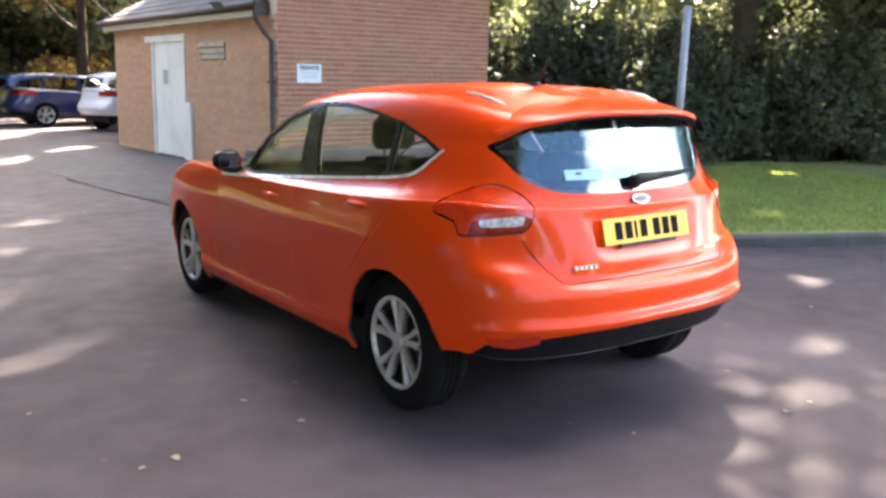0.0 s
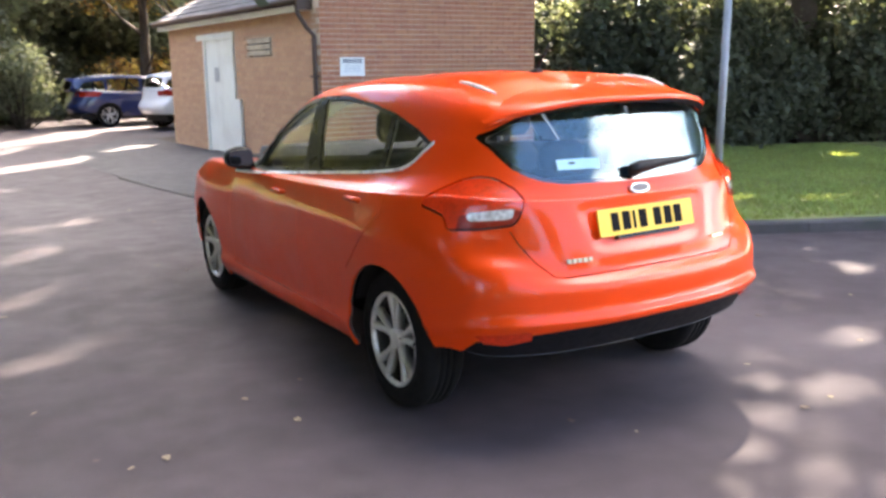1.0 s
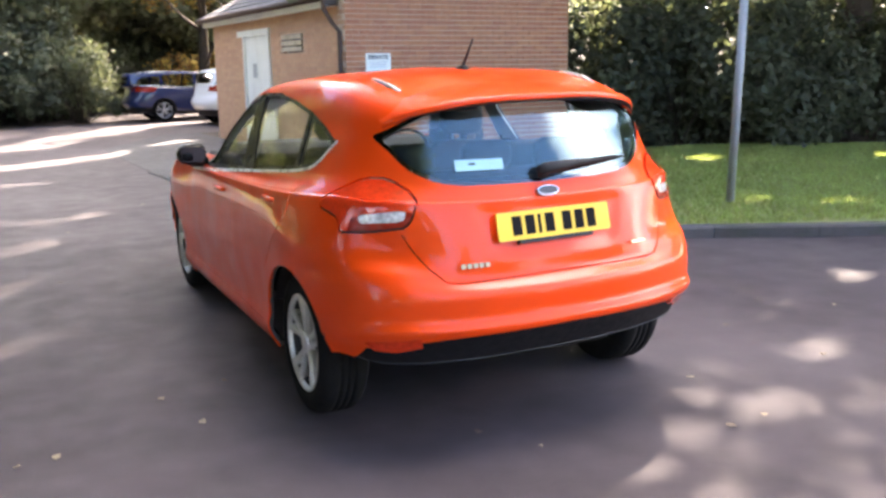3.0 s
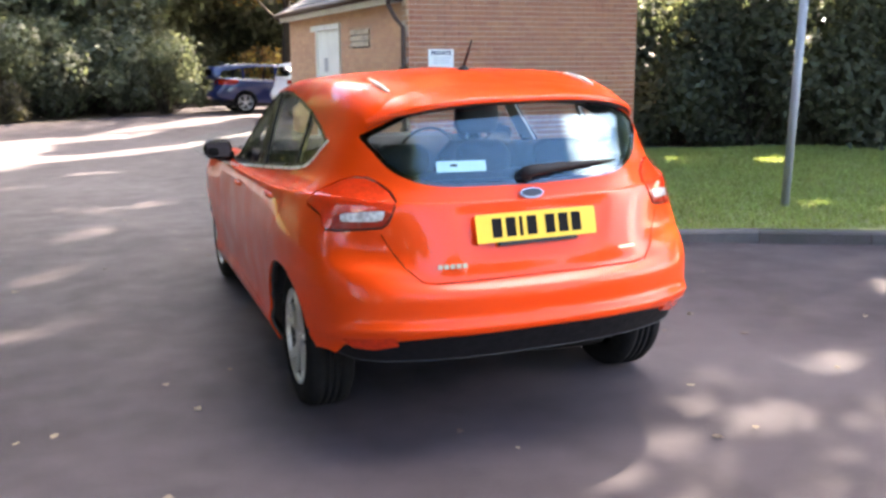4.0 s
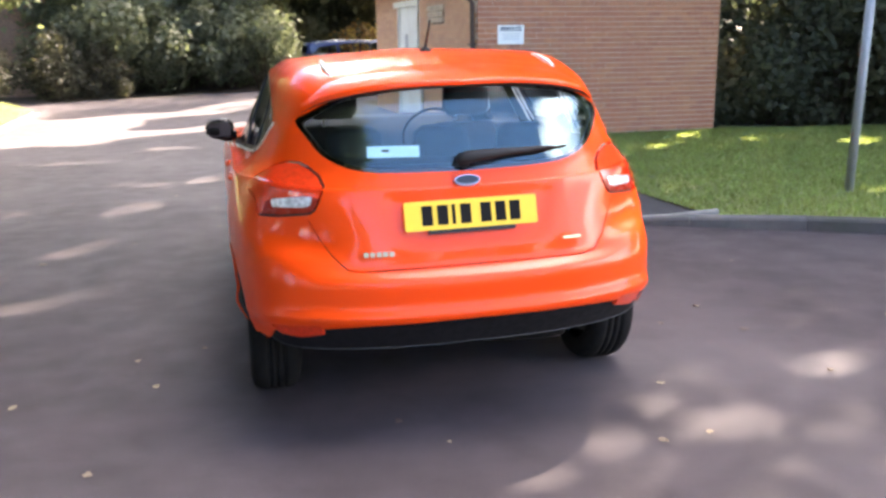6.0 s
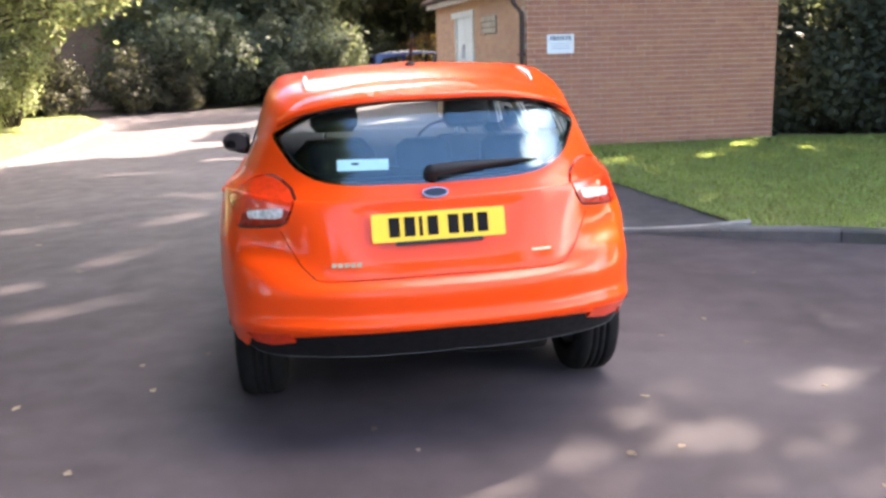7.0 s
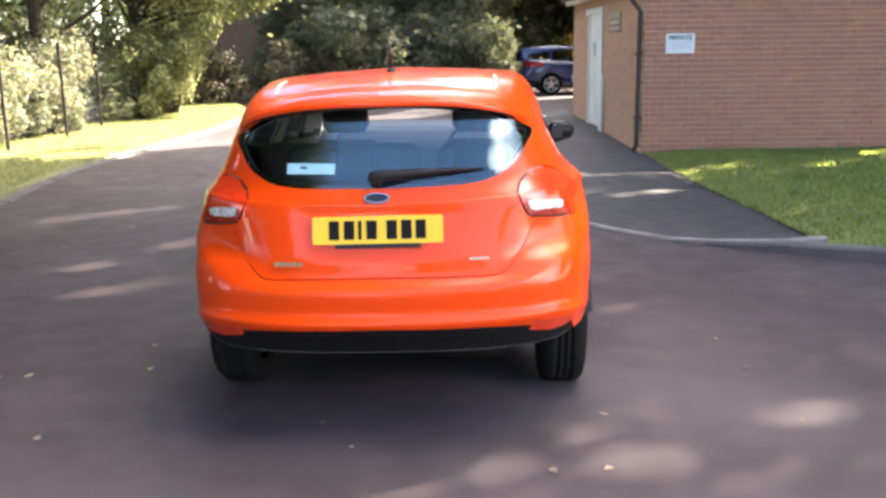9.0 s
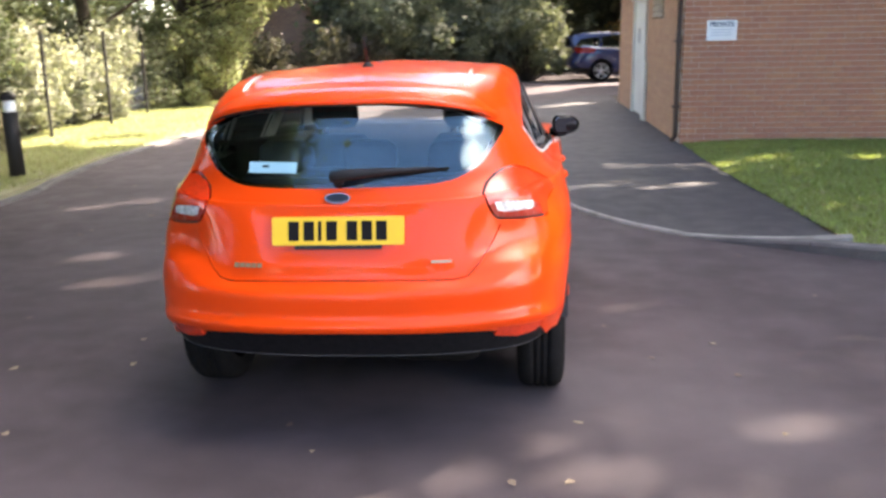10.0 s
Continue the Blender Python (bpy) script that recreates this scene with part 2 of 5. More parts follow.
# ---- ground, kerbs and lawns ----
def flat_patch(name, outline, z, mat, label, category, thick=0.0):
    """A level patch with the given outline, with its edge turned down."""
    n = len(outline)
    verts = [(x, y, z) for x, y in outline] + [(x, y, z - thick) for x, y in outline]
    faces = [tuple(range(n))] + [(i, i + n, (i + 1) % n + n, (i + 1) % n) for i in range(n)]
    ob = mesh_object(name, verts, faces, mat)
    return tagged(ob, label, category, kind="structure")


ground = mesh_object("ground", [(x, y, -0.004) for x, y in ((-1500, -1500), (1500, -1500), (1500, 1500), (-1500, 1500))], [(0, 1, 2, 3)], SOIL)
tagged(ground, "bare brown soil under the trees around the drive", "ground", kind="structure")

road_edge = [(-1.45, -14), (-1.35, 7.4), (-1.5, 9.0), (-1.65, 11), (-1.5, 13), (-1.2, 16), (-1.2, 20.5), (-2.5, 24), (2, 25.5), (4.5, 33.5), (30, 38), (30, 21.5),
             (5.2, 21.5), (3.4, 18), (3.4, 14.5), (3.6, 11.5), (3.88, 9.3), (4.2, 7.62), (4.45, 7.05), (4.75, 6.62), (5.05, 6.32), (5.45, 6.06), (6.12, 5.72), (6.68, 5.37), (7.38, 4.99), (8.22, 4.59), (8.82, 4.32), (12, 2.95), (16, 1.3), (16, -14)]
road = flat_patch("road", road_edge, 0.0, ASPHALT, "worn grey asphalt drive with dappled sunlight and fallen leaves", "road", 0.05)
path_edge = [(6.21, 5.85), (6.21, 7.4), (6.12, 9.0), (6.10, 10.5), (6.10, 12.04), (6.04, 12.04), (6.04, 21.5), (5.2, 21.5), (3.4, 18), (3.4, 14.5), (3.6, 11.5), (3.93, 9.32), (4.25, 7.66), (4.5, 7.09), (4.79, 6.67), (5.08, 6.37), (5.5, 6.1)]
footpath = flat_patch("pavement", path_edge, 0.006, PATH_ASPHALT, "dark asphalt footpath beside the brick building", "pavement", 0.04)


def kerb_run(name, pts, width, top, stone, mat, label, category, rise=0.0, lift_at=None):
    """A row of kerb stones along a line, each a child of the run."""
    run = thing(name, 0, 0, 0, 0, label, category, kind="structure")
    dense = catmull([(x, y, 0) for x, y in pts], 12)
    seg = np.linalg.norm(np.diff(dense, axis=0), axis=1)
    cum = np.concatenate([[0], np.cumsum(seg)])
    count = max(1, math.ceil(cum[-1] / stone - 0.05))
    for i in range(count):
        a, b = (np.array([np.interp(v, cum, dense[:, k]) for k in range(2)]) for v in (i * stone + 0.004, (i + 1) * stone - 0.004))
        d = (b - a) / np.linalg.norm(b - a)
        nrm = np.array([-d[1], d[0]])
        lift = random.uniform(-0.004, 0.004)
        tops = [top * (1.0 if not rise else min(1.0, 0.12 + 0.88 * v / rise)) for v in (i * stone, (i + 1) * stone)]
        if lift_at:
            tops = [top + lift_at[3] * max(0.0, 1 - math.dist(q, lift_at[:2]) / lift_at[2]) for q in (a, b)]
        bm = bmesh.new()
        k = 6
        rings = []
        for q, top_q in ((a, tops[0]), (b, tops[1])):
            prof = [(0, -0.1), (0, top_q - 0.02), (0.012, top_q - 0.004), (0.03, top_q), (width, top_q), (width, -0.1)]
            rings.append([bm.verts.new((*(q + nrm * u), w + (lift if w > 0 else 0))) for u, w in prof])
        for j in range(k):
            bm.faces.new((rings[0][j], rings[0][(j + 1) % k], rings[1][(j + 1) % k], rings[1][j]))
        bm.faces.new(rings[0][::-1])
        bm.faces.new(rings[1])
        part("kerb_stone", bm, EDGING_GREY if rise and i < 2 else mat, run)
    return run


kerb_run("kerb_1", [(16, 1.2), (12, 2.85), (8.8, 4.22), (8.2, 4.49), (7.36, 4.89), (6.66, 5.27), (6.1, 5.62), (5.6, 5.84), (5.1, 6.2)][::-1], 0.13, 0.105, 0.9, KERB, "dark weathered concrete kerb along the lawn, shade of its face in the colour", "kerb", 1.3)
kerb_run("kerb_2", [(6.2, 5.84), (5.9, 5.86), (5.5, 5.98), (5.05, 6.29), (4.75, 6.59), (4.45, 7.02), (4.2, 7.58), (3.98, 8.7)][::-1], 0.042, 0.022, 0.45, EDGING,
         "pale concrete edging strip flush along the footpath", "edging", 0.0, (6.2, 5.84, 1.15, 0.082))
kerb_run("kerb_4", [(3.98, 8.72), (3.88, 9.3), (3.6, 11.5), (3.45, 13.4)], 0.075, 0.018, 0.9, EDGING_GREY, "darker grey edging strip along the footpath", "edging")
kerb_run("kerb_3", [(-1.45, -6), (-1.35, 7.4), (-1.5, 9.0), (-1.65, 11), (-1.5, 13), (-1.2, 16), (-1.2, 20.5)], 0.10, 0.03, 0.9, EDGING_GREY, "weathered concrete kerb beside the sunlit verge", "kerb")

lawn_edge = [(6.24, 5.75), (6.74, 5.38), (7.44, 5.0), (8.27, 4.61), (8.87, 4.33), (12.05, 2.95), (16.1, 1.3), (26, -3), (26, 9), (16, 9.5), (12.5, 11), (10.4, 12.6), (9.95, 12.05), (6.08, 12.05), (6.08, 10.5), (6.10, 9.0), (6.2, 7.4)]


def lawn_height(x, y):
    """The lawn lies level behind the kerb and comes down to the footpath."""
    t = min(max((x - 6.13) / 0.9, 0), 1)
    u = min(max((12.05 - y) / 0.8, 0), 1)
    return 0.02 + 0.08 * t * t * (3 - 2 * t) * (0.3 + 0.7 * u) + 0.012 * math.sin(x * 2.1) * math.cos(y * 1.7) * t


lawn_bm = bmesh.new()
lawn_bm.faces.new([lawn_bm.verts.new((x, y, 0)) for x, y in lawn_edge])
for k in range(40):
    for co, no in (((6.2 + 0.25 * k, 0, 0), (1, 0, 0)), ((0, -4 + 0.45 * k, 0), (0, 1, 0))):
        bmesh.ops.bisect_plane(lawn_bm, geom=lawn_bm.verts[:] + lawn_bm.edges[:] + lawn_bm.faces[:], plane_co=co, plane_no=no)
for q in lawn_bm.verts:
    q.co.z = lawn_height(q.co.x, q.co.y)
lawn = part("lawn_1", lawn_bm, LAWN, None, smooth=True)
tagged(lawn, "mown green lawn with patches of sunlight", "lawn", kind="structure")
verge_edge = [(-1.58, -6), (-1.48, 7.4), (-1.63, 9.0), (-1.78, 11), (-1.63, 13), (-1.33, 16), (-1.33, 20.5), (-2.6, 24), (-4.2, 24), (-4.2, -6)]
verge = flat_patch("lawn_2", verge_edge[::-1], 0.05, VERGE, "sunlit grass verge in front of the wire fence", "lawn", 0.08)


# ---- building ----
WX0, WX1, WY0, WY1, EAVES = 6.04, 9.95, 12.05, 19.58, 2.42
DOOR = (15.66, 17.32, 2.18)
VENT = (13.92, 14.98, 1.74, 2.04)


def wall_mesh(name, verts, faces, mat, label):
    return tagged(mesh_object(name, verts, faces, mat), label, "wall", kind="structure")


def brick_panel(u0, u1, v0, v1, skip=()):
    """Stretcher-bond brick places (u, v, length) in a rectangle."""
    out = []
    rows = int((v1 - v0) / 0.075)
    for r in range(rows):
        v = v0 + r * 0.075
        u = u0 - (0.1125 if r % 2 else 0)
        while u < u1:
            a, b = max(u, u0), min(u + 0.215, u1)
            if b - a > 0.03 and not any(a < s[1] and b > s[0] and v < s[3] and v + 0.065 > s[2] for s in skip):
                out.append((a, v, b - a))
            u += 0.225
    return out


# front wall, a little higher than the eaves
gable = [(WX0, 0), (8.0, 0), (WX1, 0), (WX1, 2.87), (8.0, 2.87), (WX0, 2.87)]
front_wall = wall_mesh("wall_south", [(x, WY0 + 0.012, z) for x, z in gable] + [(x, WY0 + 0.30, z) for x, z in gable],
                       [tuple(range(6)), tuple(range(11, 5, -1))] + [(i, i + 6, (i + 1) % 6 + 6, (i + 1) % 6) for i in range(6)], MORTAR,
                       "red brick end wall with a small white notice")
side_verts, side_faces = [], []


def add_box(verts, faces, x0, y0, z0, x1, y1, z1):
    k = len(verts)
    verts += [(x0, y0, z0), (x1, y0, z0), (x1, y1, z0), (x0, y1, z0), (x0, y0, z1), (x1, y0, z1), (x1, y1, z1), (x0, y1, z1)]
    faces += [(k, k + 3, k + 2, k + 1), (k + 4, k + 5, k + 6, k + 7), (k, k + 1, k + 5, k + 4), (k + 1, k + 2, k + 6, k + 5), (k + 2, k + 3, k + 7, k + 6), (k + 3, k, k + 4, k + 7)]


for y0, z0, y1, z1 in ((WY0 + 0.30, 0, VENT[0], EAVES), (VENT[0], 0, VENT[1], VENT[2]), (VENT[0], VENT[3], VENT[1], EAVES), (VENT[1], 0, DOOR[0], EAVES),
                       (DOOR[0], DOOR[2], DOOR[1], EAVES), (DOOR[1], 0, WY1, EAVES)):
    add_box(side_verts, side_faces, WX0 + 0.012, y0, z0, WX0 + 0.28, y1, z1)
side_wall = wall_mesh("wall_west", side_verts, side_faces, MORTAR_TAN, "tan brick side wall with a white door and a louvred vent")
bv, bf = [], []
add_box(bv, bf, WX1 - 0.28, WY0 + 0.3, 0, WX1, WY1, EAVES)
wall_mesh("wall_east", bv, bf, BRICK_TAN, "plain brick wall on the far side of the building")
bv, bf = [], []
add_box(bv, bf, WX0 + 0.28, WY1 - 0.28, 0, WX1 - 0.28, WY1, EAVES)
wall_mesh("wall_north", bv, bf, BRICK_TAN, "plain brick end wall of the building")

# roof: slopes of tile courses with fascia and gutter
roof = thing("roof", 0, 0, 0, 0, "dark tiled pitched roof with white fascia boards", "roof", kind="structure")
rise = 1.15 / (8.0 - (WX0 - 0.25))
tile_mesh = None
for side in (-1, 1):
    tv, tf = [], []
    for c in range(9):
        for t in range(int((WY1 + 0.3 - WY0 - 0.3) / 0.3) + 1):
            d0, d1 = c * 0.26, c * 0.26 + 0.29
            y0 = WY0 + 0.30 + t * 0.30
            y1 = min(y0 + 0.295, WY1 + 0.25)
            if y1 < WY0 + 0.35 + d0:
                continue
            if side < 0:
                # the slope over the drive: every tile by itself
                if tile_mesh is None:
                    tile_mesh = bpy.data.meshes.new("roof_tile")
                    tile_mesh.from_pydata([(d, w, d * rise + lift + th) for d, lift in ((0.0, 0.03), (0.29, 0.012)) for w in (0.0, 0.295) for th in (0, 0.015)], [],
                                          [(1, 3, 7, 5), (0, 1, 5, 4), (0, 2, 3, 1), (2, 6, 7, 3), (4, 5, 7, 6), (0, 4, 6, 2)])
                    tile_mesh.update()
                    tile_mesh.materials.append(ROOF_TILE_SINGLE)
                tile = new("roof_tile", tile_mesh)
                tile.parent, tile.location = roof, (WX0 - 0.25 + d0, y0, EAVES + 0.06 + d0 * rise)
                continue
            k = len(tv)
            for d, lift in ((d0, 0.03), (d1, 0.012)):
                for y in (y0, y1):
                    for th in (0, 0.015):
                        x = (WX0 - 0.25 + d) if side < 0 else (2 * 8.0 - (WX0 - 0.25) - d)
                        tv.append((x, y, EAVES + 0.06 + d * rise + lift + th))
            tf += [(k + 1, k + 3, k + 7, k + 5), (k, k + 1, k + 5, k + 4), (k, k + 2, k + 3, k + 1), (k + 2, k + 6, k + 7, k + 3), (k + 4, k + 5, k + 7, k + 6), (k, k + 4, k + 6, k + 2)]
    if tv:
        mesh_object("roof_slope", tv, tf, ROOF_TILE, roof)
hv, hf = [], []
for c in range(9):
    d0, d1 = c * 0.26, min(c * 0.26 + 0.29, 2.19)
    x0, x1, k = WX0 - 0.25, 16.0 - (WX0 - 0.25), len(hv)
    for d, lift in ((d0, 0.03), (d1, 0.012)):
        for th in (0, 0.015):
            hv += [(x0 + d, WY0 + 0.32 + d, EAVES + 0.06 + d * rise + lift + th), (x1 - d, WY0 + 0.32 + d, EAVES + 0.06 + d * rise + lift + th)]
    hf += [(k + 2, k + 3, k + 7, k + 6), (k, k + 1, k + 3, k + 2), (k, k + 4, k + 5, k + 1)]
mesh_object("roof_slope", hv, hf, ROOF_TILE, roof)
part("fascia", box(WX0 - 0.17, WY0 + 0.32, EAVES - 0.06, WX0 - 0.14, WY1 + 0.2, EAVES + 0.08), WHITE_PAINT, roof, "white painted fascia board")
part("soffit", box(WX0 - 0.14, WY0 + 0.32, EAVES - 0.05, WX0 + 0.1, WY1 + 0.2, EAVES - 0.03), WHITE_PAINT, roof)
part("end_cap", box(WX0 - 0.24, WY0 + 0.24, EAVES - 0.05, WX0 - 0.003, WY0 + 0.31, EAVES + 0.14), DARK_PIPE, roof)
v, f = tube([(WX0 - 0.23, WY0 + 0.33, EAVES + 0.07), (WX0 - 0.23, WY1 + 0.25, EAVES + 0.07)], 0.055, 10)
mesh_object("gutter", v, f, DARK_PIPE, roof, True, "dark plastic gutter")

# downpipe with its swan neck at the corner
pipe = thing("downpipe", WX0 - 0.02, WY0 + 0.12, 0, 0, "dark brown plastic downpipe at the corner of the building", "downpipe")
v, f = tube([(-0.18, 0.22, EAVES + 0.04), (-0.18, 0.2, EAVES - 0.1), (-0.12, 0.05, EAVES - 0.3), (-0.03, 0, EAVES - 0.42), (-0.03, 0, 0.1), (-0.09, 0, 0.03)], 0.034, 12)
mesh_object("pipe", v, f, DARK_PIPE, pipe, True)
for z in (0.5, 1.4):
    part("bracket", box(-0.085, -0.05, z, 0.03, 0.05, z + 0.03), DARK_PIPE, pipe)

# double door with frame
door = thing("door_1", WX0, DOOR[0], 0, 0, "white painted double door in the side wall", "door", kind="structure")
w = DOOR[1] - DOOR[0]
part("door_frame", box(-0.02, 0, 0.0, 0.1, 0.07, DOOR[2]), WHITE_PAINT, door)
part("door_frame", box(-0.02, w - 0.07, 0.0, 0.1, w, DOOR[2]), WHITE_PAINT, door)
part("door_frame", box(-0.022, -0.02, DOOR[2] - 0.09, 0.1, w + 0.36, DOOR[2] + 0.02), WHITE_PAINT, door)
for a, b in ((0.07, w / 2 - 0.002), (w / 2 + 0.002, w - 0.07)):
    leaf = part("door_leaf", box(0.02, a, 0.02, 0.065, b, DOOR[2] - 0.09, 0.004), WHITE_PAINT, door)
    part("rail", box(0.01, a + 0.06, 0.95, 0.02, b - 0.06, 1.05), WHITE_PAINT, leaf)
part("door_notice", box(0.008, w * 0.55, 1.32, 0.018, w * 0.55 + 0.22, 1.58), NOTICE_GREY, door, "small grey notice on the door")
board = thing("leaning_board", WX0 - 0.03, 15.33, 0, 0, "white painted board standing beside the door", "board")
part("board", box(-0.03, 0, 0.0, 0.02, 0.32, 1.02, 0.005), WHITE_PAINT, board)

vent = thing("wall_vent", WX0, VENT[0], VENT[2], 0, "cream painted louvred vent set in brick wall", "vent")
vw, vh = VENT[1] - VENT[0], VENT[3] - VENT[2]
for i in range(3):
    z = 0.02 + i * 0.1
    bm = box(-0.012, 0.02, z, 0.05, vw - 0.02, z + 0.07)
    for q in bm.verts:
        if q.co.x > 0.02:
            q.co.z += 0.04
    part("slat", bm, VENT_CREAM, vent)
part("backing", box(0.09, 0, 0, 0.1, vw, vh), BLACK_PLASTIC, vent)

# notice on the gable wall
notice = thing("notice_sign", 6.335, WY0 - 0.012, 1.412, 0, "white notice with dark blue heading on brick wall", "sign")
part("panel", box(0, 0, 0, 0.405, 0.012, 0.275, 0.002), SIGN_WHITE, notice)


# ---- cars ----
CAR_X, CAR_Y, CAR_TURN = 3.07, 3.265, -1.7
# feature lines round half the hatchback, from nose centre by the side to tail centre; y forward from the rear axle
HATCH = [
    [(0, 3.50, .20), (.62, 3.33, .20), (.86, 2.65, .22), (.86, 1.95, .20), (.86, 1.2, .20), (.86, .5, .21), (.865, 0, .24), (.83, -.415, .39), (.705, -.61, .37), (.41, -.71, .36), (0, -.74, .36)],
    [(0, 3.53, .40), (.68, 3.33, .40), (.905, 2.65, .40), (.89, 1.95, .36), (.885, 1.2, .36), (.895, .5, .38), (.905, 0, .42), (.855, -.42, .47), (.737, -.69, .515), (.42, -.825, .515), (0, -.862, .515)],
    [(0, 3.53, .60), (.70, 3.30, .62), (.912, 2.65, .62), (.905, 1.95, .58), (.905, 1.2, .58), (.905, .5, .6), (.912, 0, .64), (.858, -.42, .66), (.732, -.672, .655), (.43, -.80, .65), (0, -.836, .645)],
    [(0, 3.46, .76), (.68, 3.2, .80), (.90, 2.6, .82), (.90, 1.9, .78), (.90, 1.2, .78), (.905, .5, .80), (.905, 0, .82), (.838, -.42, .82), (.686, -.588, .81), (.42, -.735, .78), (0, -.765, .775)],
    [(0, 3.35, .82), (.60, 3.05, .88), (.85, 2.55, .93), (.882, 1.9, .92), (.88, 1.2, .925), (.88, .5, .945), (.87, 0, .97), (.792, -.38, .985), (.675, -.575, .98), (.42, -.685, .965), (0, -.715, .96)],
    [(0, 2.15, .99), (.40, 2.1, .99), (.66, 1.98, .985), (.80, 1.70, .985), (.81, 1.2, .99), (.805, .5, 1.01), (.785, 0, 1.05), (.725, -.34, 1.09), (.625, -.51, 1.075), (.38, -.635, 1.055), (0, -.66, 1.05)],
    [(0, 1.42, 1.395), (.3, 1.40, 1.39), (.54, 1.30, 1.38), (.615, 1.09, 1.388), (.63, .65, 1.413), (.63, .2, 1.413), (.615, -.1, 1.393), (.58, -.33, 1.36), (.505, -.47, 1.338), (.3, -.53, 1.345), (0, -.545, 1.355)],
    [(0, 1.14, 1.45), (.24, 1.09, 1.45), (.39, .98, 1.446), (.445, .74, 1.45), (.46, .45, 1.46), (.46, .15, 1.46), (.445, -.1, 1.445), (.41, -.28, 1.418), (.34, -.38, 1.403), (.18, -.43, 1.403), (0, -.44, 1.408)],
    [(0, .85, 1.475), (0, .80, 1.476), (0, .70, 1.479), (0, .58, 1.482), (0, .38, 1.485), (0, .15, 1.482), (0, -.08, 1.468), (0, -.22, 1.45), (0, -.32, 1.433), (0, -.36, 1.425), (0, -.38, 1.421)],
]


def between(a, b, t, out):
    """A line between two feature lines, moved outward along the doors."""
    return [tuple(p + (q - p) * t + (out if k == 0 and 2 <= i <= 6 else 0.0) for k, (p, q) in enumerate(zip(u, v))) for i, (u, v) in enumerate(zip(a, b))]


def hull_points(curves, ns=12, nv=8):
    """A grid of points over half a car, interpolated through its feature lines."""
    along = np.array([catmull(c, ns, mirror_ends=True) for c in curves])
    return np.array([catmull(along[:, j], nv) for j in range(along.shape[1])]).transpose(1, 0, 2)


def hull_bmesh(curves, ns=12, nv=8):
    G = hull_points(curves, ns, nv)
    G[:, 0, 0] = G[:, -1, 0] = 0.0
    G[-1, :, 0] = 0.0
    bm = bmesh.new()
    vs = [[bm.verts.new((-p[0], p[1], p[2])) for p in row] for row in G]
    for i in range(len(vs) - 1):
        for j in range(len(vs[0]) - 1):
            bm.faces.new((vs[i][j], vs[i + 1][j], vs[i + 1][j + 1], vs[i][j + 1]))
    bm.normal_update()
    bm.faces.ensure_lookup_table()
    if bm.faces[len(bm.faces) // 3].normal.x > 0:
        bmesh.ops.reverse_faces(bm, faces=bm.faces)
    return bm


PAINT = material("orange_red_paint", (0.85, 0.060, 0.005), 0.4, vary=0.03, scale=3, fine=900, coat=0.55, spec=0.08)
PAINT.node_tree.nodes["Principled BSDF"].inputs["Coat Roughness"].default_value = 0.04
GLASS = glass_material("side_glass", (0.95, 0.97, 0.96), 1.55)
# blue shine puts the colour of reflected sky into the glass
REAR_GLASS = glass_material("rear_glass", (0.86, 0.92, 0.94), 1.85, shine=(0.66, 0.92, 1.0))
SCREEN_GLASS = glass_material("screen_glass", (0.95, 0.97, 0.96), 1.07)
GLASS_EDGE = glass_material("glass_edge", (0.01, 0.01, 0.01), 2.0)
# dark tint stands in for the dark trees this glass would reflect
MIRROR = material("mirror_glass", (0.22, 0.23, 0.25), 0.03, metal=1.0, vary=0.0)
# strong mottling paints bright and dark reflections into the lamp
CLEAR_LENS = material("clear_lens", (0.74, 0.68, 0.60), 0.10, vary=0.6, scale=35, fine=60, coat=1.0)
RED_LENS = material("red_lens", (0.78, 0.045, 0.010), 0.12, vary=0.2, scale=18, fine=60, coat=0.55)
CHROME = material("chrome", (0.40, 0.41, 0.42), 0.28, metal=1.0, vary=0.03)
# pale grey stands in for sky reflected in the chrome strip
STRIP_PALE = material("strip_pale", (0.78, 0.78, 0.77), 0.3, metal=0.25, vary=0.03)
ALLOY = material("alloy", (0.66, 0.65, 0.63), 0.35, metal=0.6, vary=0.1, scale=20, fine=120)
# dark grey for the rim barrel behind the spokes
RIM_DARK = material("dark_rim_metal", (0.045, 0.043, 0.042), 0.6, metal=0.4, vary=0.3, scale=12, fine=120)
TYRE = material("tyre_rubber", (0.012, 0.0113, 0.0115), 0.9, spec=0.08, vary=0.25, scale=20, fine=160, bump=0.001)
VALANCE_BLACK = material("valance_black", (0.010, 0.0095, 0.011), 0.7, vary=0.2, scale=20, fine=200, spec=0.15)
# near-black puts the shade under the car into these parts' colour
UNDERSIDE = material("underbody_shade", (0.012, 0.011, 0.011), 0.95, spec=0.05, vary=0.3, scale=8, fine=90)
GLOSS_BLACK = material("gloss_black", (0.008, 0.008, 0.009), 0.3, vary=0.1, spec=0.2)
DARK_LENS = material("dark_red_lens", (0.30, 0.016, 0.006), 0.25, vary=0.2, scale=25, fine=60, spec=0.3)
PLATE_YELLOW = material("plate_yellow", (0.78, 0.48, 0.02), 0.45, vary=0.04, scale=12)
SEAT_CLOTH = material("seat_cloth", (0.022, 0.022, 0.025), 0.9, vary=0.25, scale=20, fine=200, bump=0.001)
TRIM_GREY = material("trim_grey", (0.05, 0.05, 0.052), 0.8, vary=0.15, scale=10, fine=150)
LINING_PALE = material("lining_pale", (0.42, 0.41, 0.39), 0.9, vary=0.08, scale=20, fine=200)
